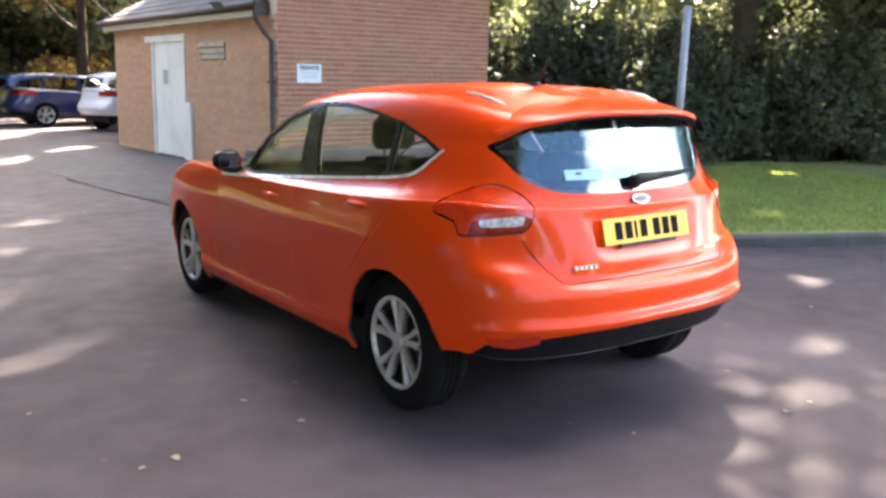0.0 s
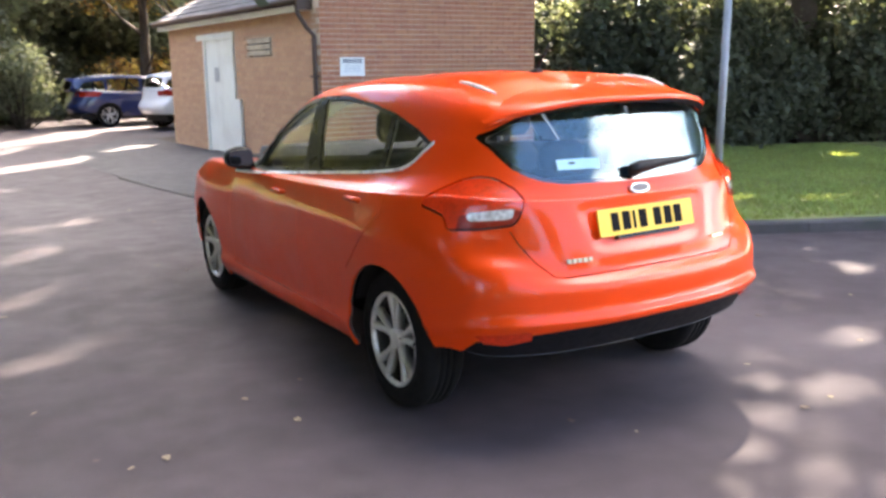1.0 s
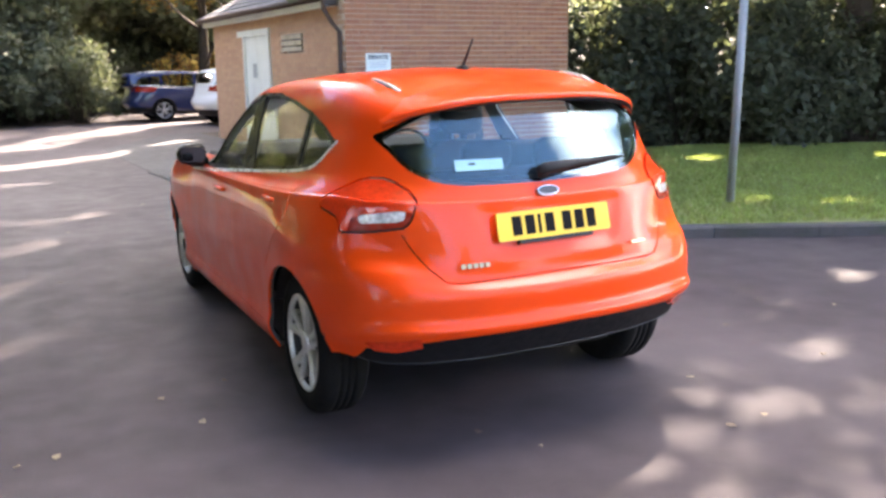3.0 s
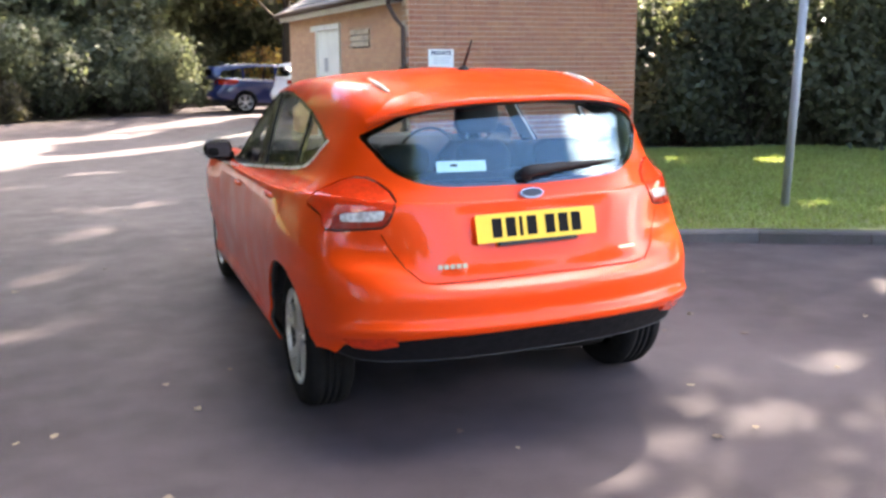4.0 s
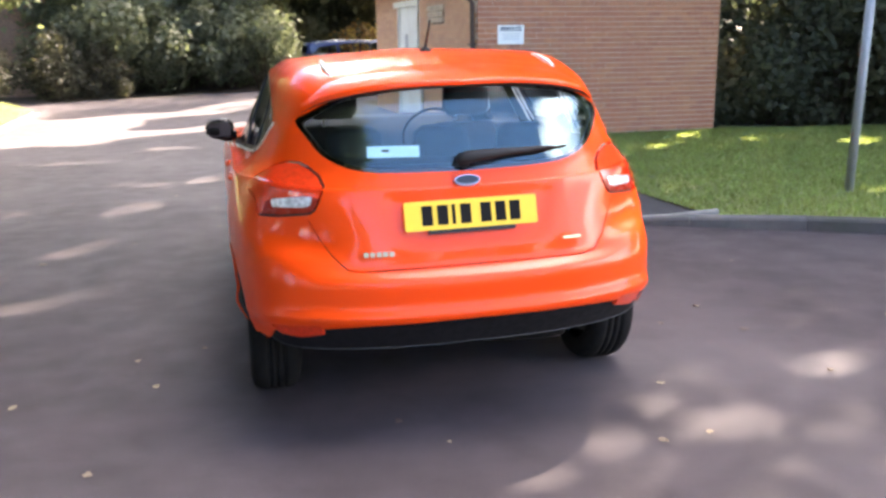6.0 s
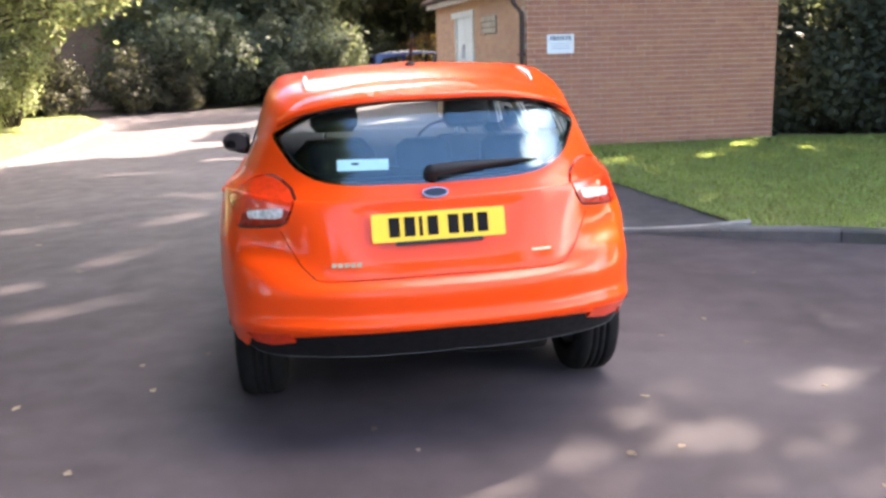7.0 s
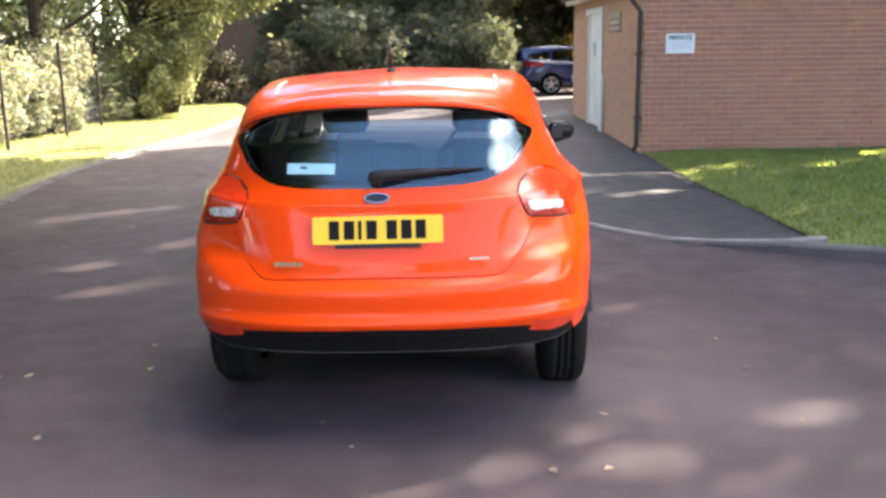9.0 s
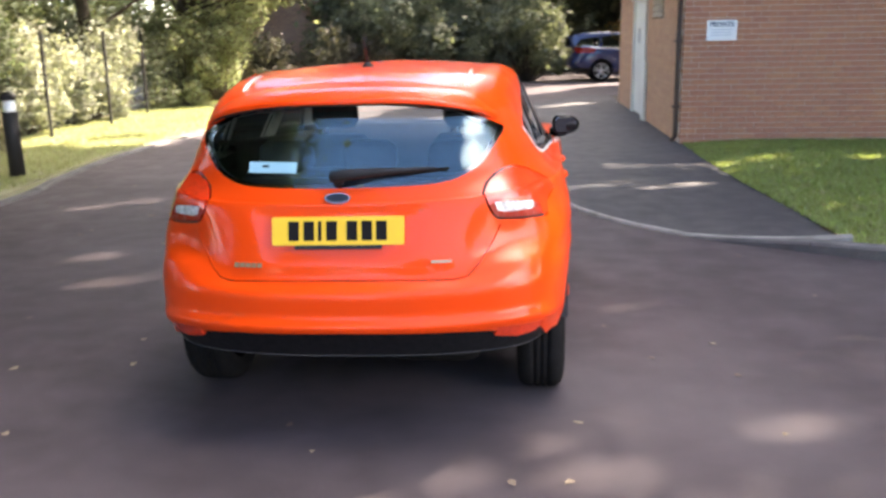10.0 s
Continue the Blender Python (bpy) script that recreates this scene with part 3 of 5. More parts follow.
STICKER = material("sticker", (0.30, 0.54, 0.62), 0.5, vary=0.06, scale=10)
BADGE_GOLD = material("badge_gold", (0.42, 0.33, 0.20), 0.35, metal=0.7, vary=0.1)
BADGE_BLUE = material("badge_blue", (0.006, 0.009, 0.018), 0.35, vary=0.1)

VIEWS = {"side": ((0, 1, 0), lambda c: c.y, lambda f: f.normal.x < -0.25 and f.normal.z < 0.9),
         "rear": ((-1, 0, 0), lambda c: -c.x, lambda f: f.normal.y < -0.12 and f.calc_center_median().y < -0.1),
         "corner": ((-1, 1, 0), lambda c: -c.x + c.y, lambda f: f.calc_center_median().y < 0.0 and f.normal.z < 0.93),
         "front": ((-1, 0, 0), lambda c: -c.x, lambda f: f.normal.y > 0.12 and f.calc_center_median().y > 0.5)}


def imprint(bm, layer, poly, view, number, only=None):
    """Cut a closed outline, drawn in a view, into half a car's shell and number the faces inside."""
    grad, coord, pick = VIEWS[view]
    grad = Vector(grad)
    lo_a, hi_a = min(p[0] for p in poly) - 0.01, max(p[0] for p in poly) + 0.01
    lo_b, hi_b = min(p[1] for p in poly) - 0.01, max(p[1] for p in poly) + 0.01

    def spans(f):
        a = [coord(v.co) for v in f.verts]
        b = [v.co.z for v in f.verts]
        return min(a), max(a), min(b), max(b)

    near = set()
    for f in bm.faces:
        s = spans(f)
        if s[1] > lo_a and s[0] < hi_a and s[3] > lo_b and s[2] < hi_b and pick(f):
            near.add(f)
    n = len(poly)
    for i in range(n):
        p, q = poly[i], poly[(i + 1) % n]
        a0, a1, b0, b1 = min(p[0], q[0]) - 1e-3, max(p[0], q[0]) + 1e-3, min(p[1], q[1]) - 1e-3, max(p[1], q[1]) + 1e-3
        touched = []
        for f in near:
            s = spans(f)
            if s[1] > a0 and s[0] < a1 and s[3] > b0 and s[2] < b1:
                touched.append(f)
        if not touched:
            continue
        no = grad * -(q[1] - p[1]) + Vector((0, 0, 1)) * (q[0] - p[0])
        co = Vector((0, p[0], p[1])) if view in ("side", "corner") else Vector((-p[0], 0, p[1]))
        if no.length < 1e-6:
            continue
        edges = {e for f in touched for e in f.edges}
        verts = {v for f in touched for v in f.verts}
        res = bmesh.ops.bisect_plane(bm, geom=touched + list(edges) + list(verts), plane_co=co, plane_no=no.normalized(), dist=1e-5)
        near = {f for f in near if f.is_valid} | {g for g in res["geom"] if isinstance(g, bmesh.types.BMFace) and g.is_valid}
    for f in near:
        if f.is_valid:
            c = f.calc_center_median()
            if inside(poly, coord(c), c.z) and (only is None or f[layer] in only):
                f[layer] = number


def ribbon(line, half):
    """A thin closed outline along an open line."""
    left, right = [], []
    for i, p in enumerate(line):
        a, b = np.array(line[max(i - 1, 0)]), np.array(line[min(i + 1, len(line) - 1)])
        d = (b - a) / np.linalg.norm(b - a)
        left.append((p[0] - d[1] * half, p[1] + d[0] * half))
        right.append((p[0] + d[1] * half, p[1] - d[0] * half))
    return left + right[::-1]


def smooth_line(points, steps=4, closed=False):
    P = [(x, y, 0) for x, y in points]
    if closed:
        P = P + [P[0]]
    return [(p[0], p[1]) for p in catmull(P, steps)][:-1 if closed else None]


def panel(bm, layer, numbers, sides="both", out=0.0, skirt=0.0):
    """Verts, faces and normals of the numbered faces of half a shell, for the left side, the right side or both as one."""
    faces = [f for f in bm.faces if f[layer] in numbers]
    index, verts, normals, polys = {}, [], [], []
    for f in faces:
        for v in f.verts:
            if v not in index:
                index[v] = len(verts)
                nrm = v.normal.copy()
                if abs(v.co.x) < 1e-4:
                    nrm.x = 0
                    nrm.normalize()
                verts.append(v.co + nrm * out)
                normals.append(nrm)
        polys.append([index[v] for v in f.verts])
    if skirt:
        keep = set(faces)
        for e in {e for f in faces for e in f.edges}:
            mine = [f for f in e.link_faces if f in keep]
            if len(mine) == 1 and not all(abs(v.co.x) < 1e-4 for v in e.verts):
                loop = next(l for l in mine[0].loops if l.edge == e)
                a, b = loop.vert, loop.link_loop_next.vert
                k = len(verts)
                for v, d in ((a, 0), (b, 0), (b, skirt), (a, skirt)):
                    verts.append(v.co + v.normal * (out - d))
                    normals.append(Vector((0, 0, 0)))
                polys.append([k + 1, k, k + 3, k + 2])
    n = len(verts)
    if sides == "right":
        verts = [Vector((-v.x, v.y, v.z)) for v in verts]
        normals = [Vector((-v.x, v.y, v.z)) for v in normals]
        polys = [p[::-1] for p in polys]
    elif sides == "both":
        verts = verts + [Vector((-v.x, v.y, v.z)) for v in verts]
        normals = normals + [Vector((-v.x, v.y, v.z)) for v in normals]
        polys = polys + [[q + n for q in p[::-1]] for p in polys]
    return verts, polys, normals


def rounded_rect(w, h, r, n=5):
    out = []
    for cx, cy, a0 in ((w / 2 - r, h / 2 - r, 0), (-w / 2 + r, h / 2 - r, 90), (-w / 2 + r, -h / 2 + r, 180), (w / 2 - r, -h / 2 + r, 270)):
        for k in range(n + 1):
            a = radians(a0 + 90 * k / n)
            out.append((cx + r * math.cos(a), cy + r * math.sin(a)))
    return out


def plate_solid(outline, depth):
    """An outline (x, z) extruded along y by depth, front at y = 0."""
    n = len(outline)
    v = [(x, 0, z) for x, z in outline] + [(x, depth, z) for x, z in outline]
    f = [tuple(range(n)), tuple(range(2 * n - 1, n - 1, -1))] + [(i, i + n, (i + 1) % n + n, (i + 1) % n) for i in range(n)]
    return v, f


def blob(rings, square=0.6):
    """A closed smooth form lofted through rings of (centre, half width, half depth, turn none), stacked in z."""
    v, f, k = [], [], 20
    for (cx, cy, cz), hw, hd in rings:
        for i in range(k):
            a = 2 * math.pi * i / k
            c, s = math.cos(a), math.sin(a)
            v.append((cx + hw * math.copysign(abs(c) ** square, c), cy + hd * math.copysign(abs(s) ** square, s), cz))
    for r in range(len(rings) - 1):
        for i in range(k):
            j = (i + 1) % k
            f.append((r * k + i, r * k + j, (r + 1) * k + j, (r + 1) * k + i))
    f.append(tuple(range(k))[::-1])
    f.append(tuple(range((len(rings) - 1) * k, len(rings) * k)))
    return v, f


def wheel(parent, x, y, side, r=0.316, rim_r=0.212, width=0.205, spokes=5):
    """A road wheel with tyre, rim, spokes and hub; side is -1 left, 1 right."""
    m = pose(x, y, r) @ Matrix.Diagonal((side, 1, 1, 1))
    w2 = width / 2
    prof = [(rim_r, -w2 + 0.01), (r - 0.06, -w2 - 0.004), (r - 0.02, -w2 + 0.008), (r - 0.004, -w2 + 0.03), (r, -w2 + 0.05)]
    for g in (-0.03, 0.0, 0.03):
        prof += [(r, g - 0.005), (r - 0.007, g - 0.003), (r - 0.007, g + 0.003), (r, g + 0.005)]
    prof += [(r, w2 - 0.05), (r - 0.004, w2 - 0.03), (r - 0.02, w2 - 0.008), (r - 0.06, w2 + 0.004), (rim_r + 0.004, w2 - 0.004), (rim_r - 0.004, w2 - 0.012)]
    hub = new("wheel")
    hub.parent, hub.matrix_basis = parent, pose(x, y, r)

    def bit(name, v, f, mat, label=""):
        v = [(q[0] * side, q[1], q[2]) for q in v]
        if side < 0:
            f = [t[::-1] for t in f]
        return mesh_object(name, v, f, mat, hub, True, label)

    v, f = lathe(prof, 48)
    bit("tyre", v, f, TYRE, "black rubber tyre")
    v, f = lathe([(rim_r + 0.003, w2 - 0.006), (rim_r - 0.004, w2 - 0.003), (rim_r - 0.012, w2 - 0.006), (rim_r - 0.017, w2 - 0.022)], 48)
    bit("rim", v, f, ALLOY, "silver alloy rim")
    v, f = lathe([(rim_r - 0.017, w2 - 0.022), (rim_r - 0.024, w2 - 0.07), (rim_r - 0.03, -w2 + 0.02), (0.06, -w2 + 0.03), (0.0, -w2 + 0.03)], 48)
    bit("rim_barrel", v, f, RIM_DARK, "dark inner barrel of the rim")
    v, f = lathe([(0.13, w2 - 0.10), (0.13, w2 - 0.085), (0.0, w2 - 0.085)], 32)
    bit("brake_disc", v, f, TRIM_GREY)
    sv, sf = [], []
    for i in range(spokes):
        for off in (-0.16, 0.16):
            a = 2 * math.pi * i / spokes + math.pi / 2
            k = len(sv)
            for rad, half, out, ang in ((0.035, 0.016, w2 - 0.022, off * 0.9), (0.11, 0.0125, w2 - 0.016, off), (rim_r - 0.008, 0.018, w2 - 0.008, off * 1.35)):
                c, s = math.cos(a + ang), math.sin(a + ang)
                for h, o in ((-half, out - 0.005), (-half * 0.55, out), (half * 0.55, out), (half, out - 0.005), (half * 0.8, out - 0.04), (-half * 0.8, out - 0.04)):
                    sv.append((o, rad * c - h * s, rad * s + h * c))
            for g in range(2):
                for e in range(6):
                    e2 = (e + 1) % 6
                    sf.append((k + g * 6 + e, k + g * 6 + e2, k + g * 6 + 6 + e2, k + g * 6 + 6 + e))
    bit("spokes", sv, sf, ALLOY)
    v, f = lathe([(0.052, w2 - 0.045), (0.05, w2 - 0.02), (0.04, w2 - 0.014), (0.028, w2 - 0.012), (0.0, w2 - 0.010)], 24)
    bit("hub_cap", v, f, ALLOY)
    return hub


car = thing("hatchback_car", CAR_X, CAR_Y, 0, CAR_TURN, "bright orange-red five-door hatchback parked on asphalt", "car")
ROLL = pose(0, 0, 0, 0, -1.0, 0)
SHELF = between(HATCH[2], HATCH[3], 0.4, 0.0)
SHELF[8:] = [(.720, -.646, .738), (.427, -.756, .70), (0, -.785, .695)]
LIP = between(HATCH[1], HATCH[2], 0.32, 0.0)
LIP[8:] = [(.734, -.676, .562), (.422, -.804, .562), (0, -.840, .562)]
# half way up the windows; the windscreen pillars bow forward there
PILLAR = [tuple((9 * (q + r) - p - s) / 16 for p, q, r, s in zip(*four)) for four in zip(*HATCH[4:8])]
PILLAR = [(x, y + (0.08, 0.08, 0.085, 0.075)[i], z) if i < 4 else (x, y, z) for i, (x, y, z) in enumerate(PILLAR)]
FINE = HATCH[:1] + [between(HATCH[0], HATCH[1], 0.55, 0.022)] + [HATCH[1], LIP, HATCH[2], SHELF] + HATCH[3:5] + [between(HATCH[4], HATCH[5], 0.3, 0.002)] + [HATCH[5], PILLAR] + HATCH[6:]
bm = hull_bmesh(FINE, 20, 11)
# recess round the number plate
for q in bm.verts:
    if q.co.y < -0.55 and 0.70 < q.co.z < 1.0:
        half = 0.31 + 0.07 * (q.co.z - 0.76) / 0.2
        t = min(max((half - abs(q.co.x)) / 0.08, 0), 1) * min(max((q.co.z - 0.745) / 0.06, 0), 1) * min(max((0.985 - q.co.z) / 0.05, 0), 1)
        q.co.y += 0.010 * t * t * (3 - 2 * t)
layer = bm.faces.layers.int.new("panel")
DLO = [(1.86, .925), (1.45, .945), (.86, .994), (.36, 1.038), (.10, 1.065), (-.03, 1.087), (-.10, 1.12), (-.15, 1.165), (-.195, 1.20),
       (-.05, 1.256), (.14, 1.31), (.40, 1.352), (.71, 1.38), (.98, 1.375), (1.22, 1.352), (1.42, 1.29), (1.57, 1.21), (1.72, 1.09), (1.81, .99)]
BELT = smooth_line([(1.90, .920), (1.45, .945), (.86, .994), (.36, 1.038), (.10, 1.065), (-.03, 1.087), (-.10, 1.12), (-.15, 1.165), (-.20, 1.205)])
FRONT_DOOR = [(2.02, .34), (2.02, .70), (1.90, .91), (1.5, .94), (.90, .985), (.90, .6), (.87, .34)]
REAR_DOOR = [(.87, .34), (.90, .6), (.90, .985), (.36, 1.035), (.10, 1.06), (-.03, 1.08), (-.02, .9), (.16, .74), (.30, .60), (.36, .45), (.40, .34)]
ARCH = 0.352
GLASS_REAR = smooth_line([(-.17, 1.036), (.0, 1.034), (.17, 1.036), (.28, 1.039), (.37, 1.044), (.46, 1.062), (.545, 1.108), (.597, 1.178), (.628, 1.232), (.585, 1.262), (.50, 1.305), (.40, 1.34), (0, 1.39), (-.17, 1.39)], 3)
GLASS_INNER = smooth_line([(-.17, 1.05), (.0, 1.048), (.17, 1.05), (.28, 1.053), (.365, 1.058), (.45, 1.076), (.53, 1.118), (.58, 1.182), (.608, 1.230), (.57, 1.254), (.49, 1.295), (.39, 1.328), (0, 1.37), (-.17, 1.37)], 3)
LIGHT = [(-.083, .987), (-.075, 1.0), (-.02, 1.035), (.06, 1.065), (.125, 1.08), (.20, 1.082), (.28, 1.07), (.40, 1.035), (.50, 1.0), (.53, .975), (.52, .962), (.44, .948), (.385, .936), (.365, .92), (.355, .892), (.335, .882), (.146, .887),
         (-.02, .90), (-.05, .915), (-.072, .95)]
LAMP = [(-.035, .964), (.02, .966), (.10, .960), (.22, .950), (.23, .940), (.225, .924), (.21, .918), (.01, .924), (-.025, .932)]
for q0 in (-0.042, 2.606):
    imprint(bm, layer, [(q0 + ARCH * math.cos(a), 0.325 + ARCH * math.sin(a)) for a in np.linspace(0, math.pi, 24)] + [(q0 - ARCH, 0.1), (q0 + ARCH, 0.1)], "side", 99)
imprint(bm, layer, FRONT_DOOR, "side", 14, (0,))
imprint(bm, layer, REAR_DOOR, "side", 15, (0,))
imprint(bm, layer, [(-.9, .695), (.44, .692), (.49, .70), (.544, .75), (.586, .816), (.615, .875), (.60, .95), (.565, 1.0), (.59, 1.04), (.625, 1.10), (.66, 1.17), (.68, 1.25), (.64, 1.33), (.3, 1.43), (-.9, 1.44)], "rear", 16, (0,))
imprint(bm, layer, [(-1.0, .30), (-1.0, .69), (-.32, .69), (-.27, .70), (-.19, .75), (-.11, .816), (-.05, .875), (.10, .885), (.345, .878), (.36, .84), (.38, .70), (.41, .55), (.43, .30)], "corner", 17, (0,))
imprint(bm, layer, DLO, "side", 1)
imprint(bm, layer, [(1.68, .962), (1.00, 1.006), (1.055, 1.17), (1.09, 1.34), (1.22, 1.318), (1.38, 1.262), (1.52, 1.175), (1.64, 1.06)], "side", 2, (1,))
imprint(bm, layer, [(.80, 1.022), (.17, 1.08), (.19, 1.30), (.40, 1.335), (.71, 1.364), (.97, 1.362), (.90, 1.19)], "side", 3, (1,))
imprint(bm, layer, [(.135, 1.083), (-.03, 1.105), (-.085, 1.135), (-.155, 1.197), (-.04, 1.242), (.155, 1.292)], "side", 4, (1,))
imprint(bm, layer, ribbon(BELT, 0.0065), "side", 5)
imprint(bm, layer, [(-.2, 1.0), (.60, 1.0), (.69, 1.03), (.56, 1.34), (.46, 1.378), (-.2, 1.388)], "front", 13, (0,))
imprint(bm, layer, GLASS_REAR, "rear", 8)
imprint(bm, layer, GLASS_INNER, "rear", 9)
imprint(bm, layer, LIGHT, "corner", 6)
imprint(bm, layer, [(-.12, .87), (-.12, .945), (-.02, .966), (.20, .955), (.27, .935), (.30, .87)], "corner", 12, (6,))
imprint(bm, layer, LAMP, "corner", 7, (6, 12))
imprint(bm, layer, [(-1.0, .20), (-1.0, .503), (-.4, .493), (-.2, .482), (-.02, .467), (.165, .45), (.26, .395), (.42, .37), (.62, .365), (.62, .2)], "corner", 10)
imprint(bm, layer, [(-.15, .497), (-.14, .452), (.0, .432), (.12, .44), (.17, .475), (.14, .482)], "corner", 11)
imprint(bm, layer, [(2.2, .15), (2.2, .245), (1.4, .24), (.35, .25), (.35, .15)], "side", 10, (0,))
for line, view in (([(2.02, .335), (2.02, .70), (1.90, .91)], "side"), ([(.87, .335), (.90, .6), (.90, .985)], "side"), ([(2.02, .335), (.40, .335)], "side"),
                   ([(-.03, 1.08), (-.02, .9), (.16, .74), (.30, .60)], "side"),
                   ([(-.2, .693), (.0, .693), (.44, .690), (.49, .698), (.544, .75), (.586, .816), (.615, .875)], "rear"),
                   (LIGHT + [LIGHT[0]], "corner")):
    imprint(bm, layer, ribbon(line, 0.0045 if view == "corner" else 0.0022), view, 98, (0, 6, 12, 14, 15, 16, 17))
bm.normal_update()


def car_panel(name, numbers, mat, sides="both", out=0.0, skirt=0.012, label="", parent=None):
    v, f, n = panel(bm, layer, numbers, sides, out, skirt)
    ob = mesh_object(name, v, f, mat, parent or car, True, label, n)
    if parent is None:
        ob.matrix_basis = ROLL
    return ob


car_panel("body", (0,), PAINT)
tailgate = car_panel("tailgate", (16,), PAINT)
bumper = car_panel("rear_bumper", (17,), PAINT)
car_panel("valance", (10,), VALANCE_BLACK, out=-0.012, skirt=0.03, label="black plastic lower bumper", parent=bumper)
car_panel("rear_glass_border", (8,), GLASS_EDGE, out=-0.002, parent=tailgate)
car_panel("rear_window", (9,), REAR_GLASS, out=-0.002, skirt=0, label="tinted rear window, sky blue put into its shine", parent=tailgate)
car_panel("windscreen", (13,), SCREEN_GLASS, out=-0.002, skirt=0)
for side, pane in (("left", GLASS), ("right", SCREEN_GLASS)):
    front = car_panel("front_door", (14,), PAINT, side)
    rear = car_panel("rear_door", (15,), PAINT, side)
    car_panel("window_surround", (1,), GLOSS_BLACK, side, -0.001, 0.01, "gloss black window surround")
    car_panel("window", (2,), pane, side, -0.006, 0, parent=front)
    car_panel("window", (3,), pane, side, -0.006, 0, parent=rear)
    car_panel("quarter_window", (4,), pane, side, -0.006, 0)
    car_panel("chrome_strip", (5,), STRIP_PALE, side, 0.004, 0.006, "chrome strip under the windows")
    lens = car_panel("tail_light", (6,), RED_LENS, side, 0.004, 0.02, "red tail light")
    car_panel("lower_lens", (12,), DARK_LENS, side, 0.004, 0.02, "dark red lower lens", lens)
    car_panel("reverse_lamp", (7,), CLEAR_LENS, side, 0.002, 0.02, "clear reversing lamp", lens)
    car_panel("reflector", (11,), RED_LENS, side, 0.0, 0.02, "red bumper reflector", bumper)
# inside: dark trim below the belt line, pale lining on the pillars and roof
v, f, n = panel(bm, layer, (0, 1, 5, 6, 7, 12, 8, 10, 11, 14, 15, 16, 17, 98), "both", -0.022, -0.014)
for name, mat, upper in (("inner_lining", TRIM_GREY, False), ("headliner", LINING_PALE, True)):
    keep = [p for p in f if (sum(v[q].z for q in p) / len(p) > 1.06) == upper]
    mesh_object(name, v, keep, mat, car, True).matrix_basis = ROLL
bm.free()

# roof spoiler over the rear window
top = catmull([(0, -.33, 1.434), (.18, -.325, 1.43), (.32, -.30, 1.42), (.44, -.26, 1.404), (.53, -.24, 1.375), (.60, -.25, 1.325)], 6)
lip = catmull([(0, -.662, 1.374), (.18, -.655, 1.373), (.32, -.634, 1.364), (.44, -.594, 1.345), (.53, -.53, 1.320), (.60, -.445, 1.282)], 6)
sv, sf = [], []
for i, (a, b) in enumerate(zip(top, lip)):
    mid = a * 0.45 + b * 0.55 + np.array([0, 0, 0.012])
    for p in (a + (0, 0, -.006), mid, b + (0, 0.01, 0.006), b, b + (0, 0.006, -0.016), b * 0.75 + a * 0.25 + np.array([0, 0, -0.045])):
        sv.append(p)
k = 6
n = len(top)
uf = []
for i in range(n - 1):
    for j in range(k - 1):
        (uf if j == 4 else sf).append((i * k + j, i * k + j + 1, (i + 1) * k + j + 1, (i + 1) * k + j))
off = len(sv)
sv = sv + [np.array([-p[0], p[1], p[2]]) for p in sv]
sf = [q[::-1] for q in sf] + [tuple(r + off for r in q) for q in sf]
uf = [q[::-1] for q in uf] + [tuple(r + off for r in q) for q in uf]
spoiler = mesh_object("spoiler", sv, sf, PAINT, tailgate, True)
mesh_object("spoiler_underside", sv, uf, BLACK_PLASTIC, spoiler, True, "black plastic underside")


def on_tailgate(name, outline, x, y, z, lean, depth, mat, label="", parent=None):
    v, f = plate_solid(outline, depth)
    ob = mesh_object(name, v, f, mat, parent or tailgate, False, label)
    ob.matrix_basis = pose(x, y, z, lean)
    return ob


plate = on_tailgate("number_plate", rounded_rect(0.52, 0.111, 0.008), -0.008, -0.748, 0.883, -14, 0.008, PLATE_YELLOW, "yellow rear number plate with black bars")
for i, cx in enumerate((-0.155, -0.095, -0.052, -0.005, 0.075, 0.133, 0.19)):
    wide = 0.014 if i == 2 else 0.042
    on_tailgate("plate_bar", rounded_rect(wide, 0.075, 0.002), cx - 0.018, -0.0015, 0, 0, 0.003, TYRE, "", plate)
on_tailgate("plate_holder", rounded_rect(0.34, 0.016, 0.004), -0.008, -0.765, 0.822, -14, 0.03, BLACK_PLASTIC)
badge = on_tailgate("badge", [(0.051 * math.cos(a), 0.0215 * math.sin(a)) for a in np.linspace(0, 2 * math.pi, 28, endpoint=False)], -0.01, -0.706, 1.004, -26, 0.012, CHROME, "oval badge with chrome rim")
on_tailgate("badge_face", [(0.045 * math.cos(a), 0.0165 * math.sin(a)) for a in np.linspace(0, 2 * math.pi, 28, endpoint=False)], 0, -0.002, 0, 0, 0.006, BADGE_BLUE, "", badge)
for i in range(5):
    on_tailgate("model_bar", rounded_rect(0.018, 0.018, 0.003), -0.420 + 0.024 * i, -0.753 - 0.0035 * i, 0.752, -18, 0.006, BADGE_GOLD).rotation_euler.z = radians(-9)
on_tailgate("trim_bar", rounded_rect(0.08, 0.010, 0.004), 0.393, -0.762, 0.762, -18, 0.006, BADGE_GOLD).rotation_euler.z = radians(9)
# sticker on the rear window and the wiper
v, f = plate_solid(rounded_rect(0.20, 0.045, 0.003), 0.002)
st = mesh_object("window_sticker", v, f, STICKER, tailgate, False, "pale blue sticker on the rear window")
st.matrix_basis = pose(-0.28, -0.632, 1.117, -24, 1, -7)
v, f = plate_solid(rounded_rect(0.03, 0.009, 0.004), 0.002)
stm = mesh_object("sticker_mark", v, f, GLOSS_BLACK, st)
stm.matrix_basis = pose(-0.03, -0.002, 0.004)
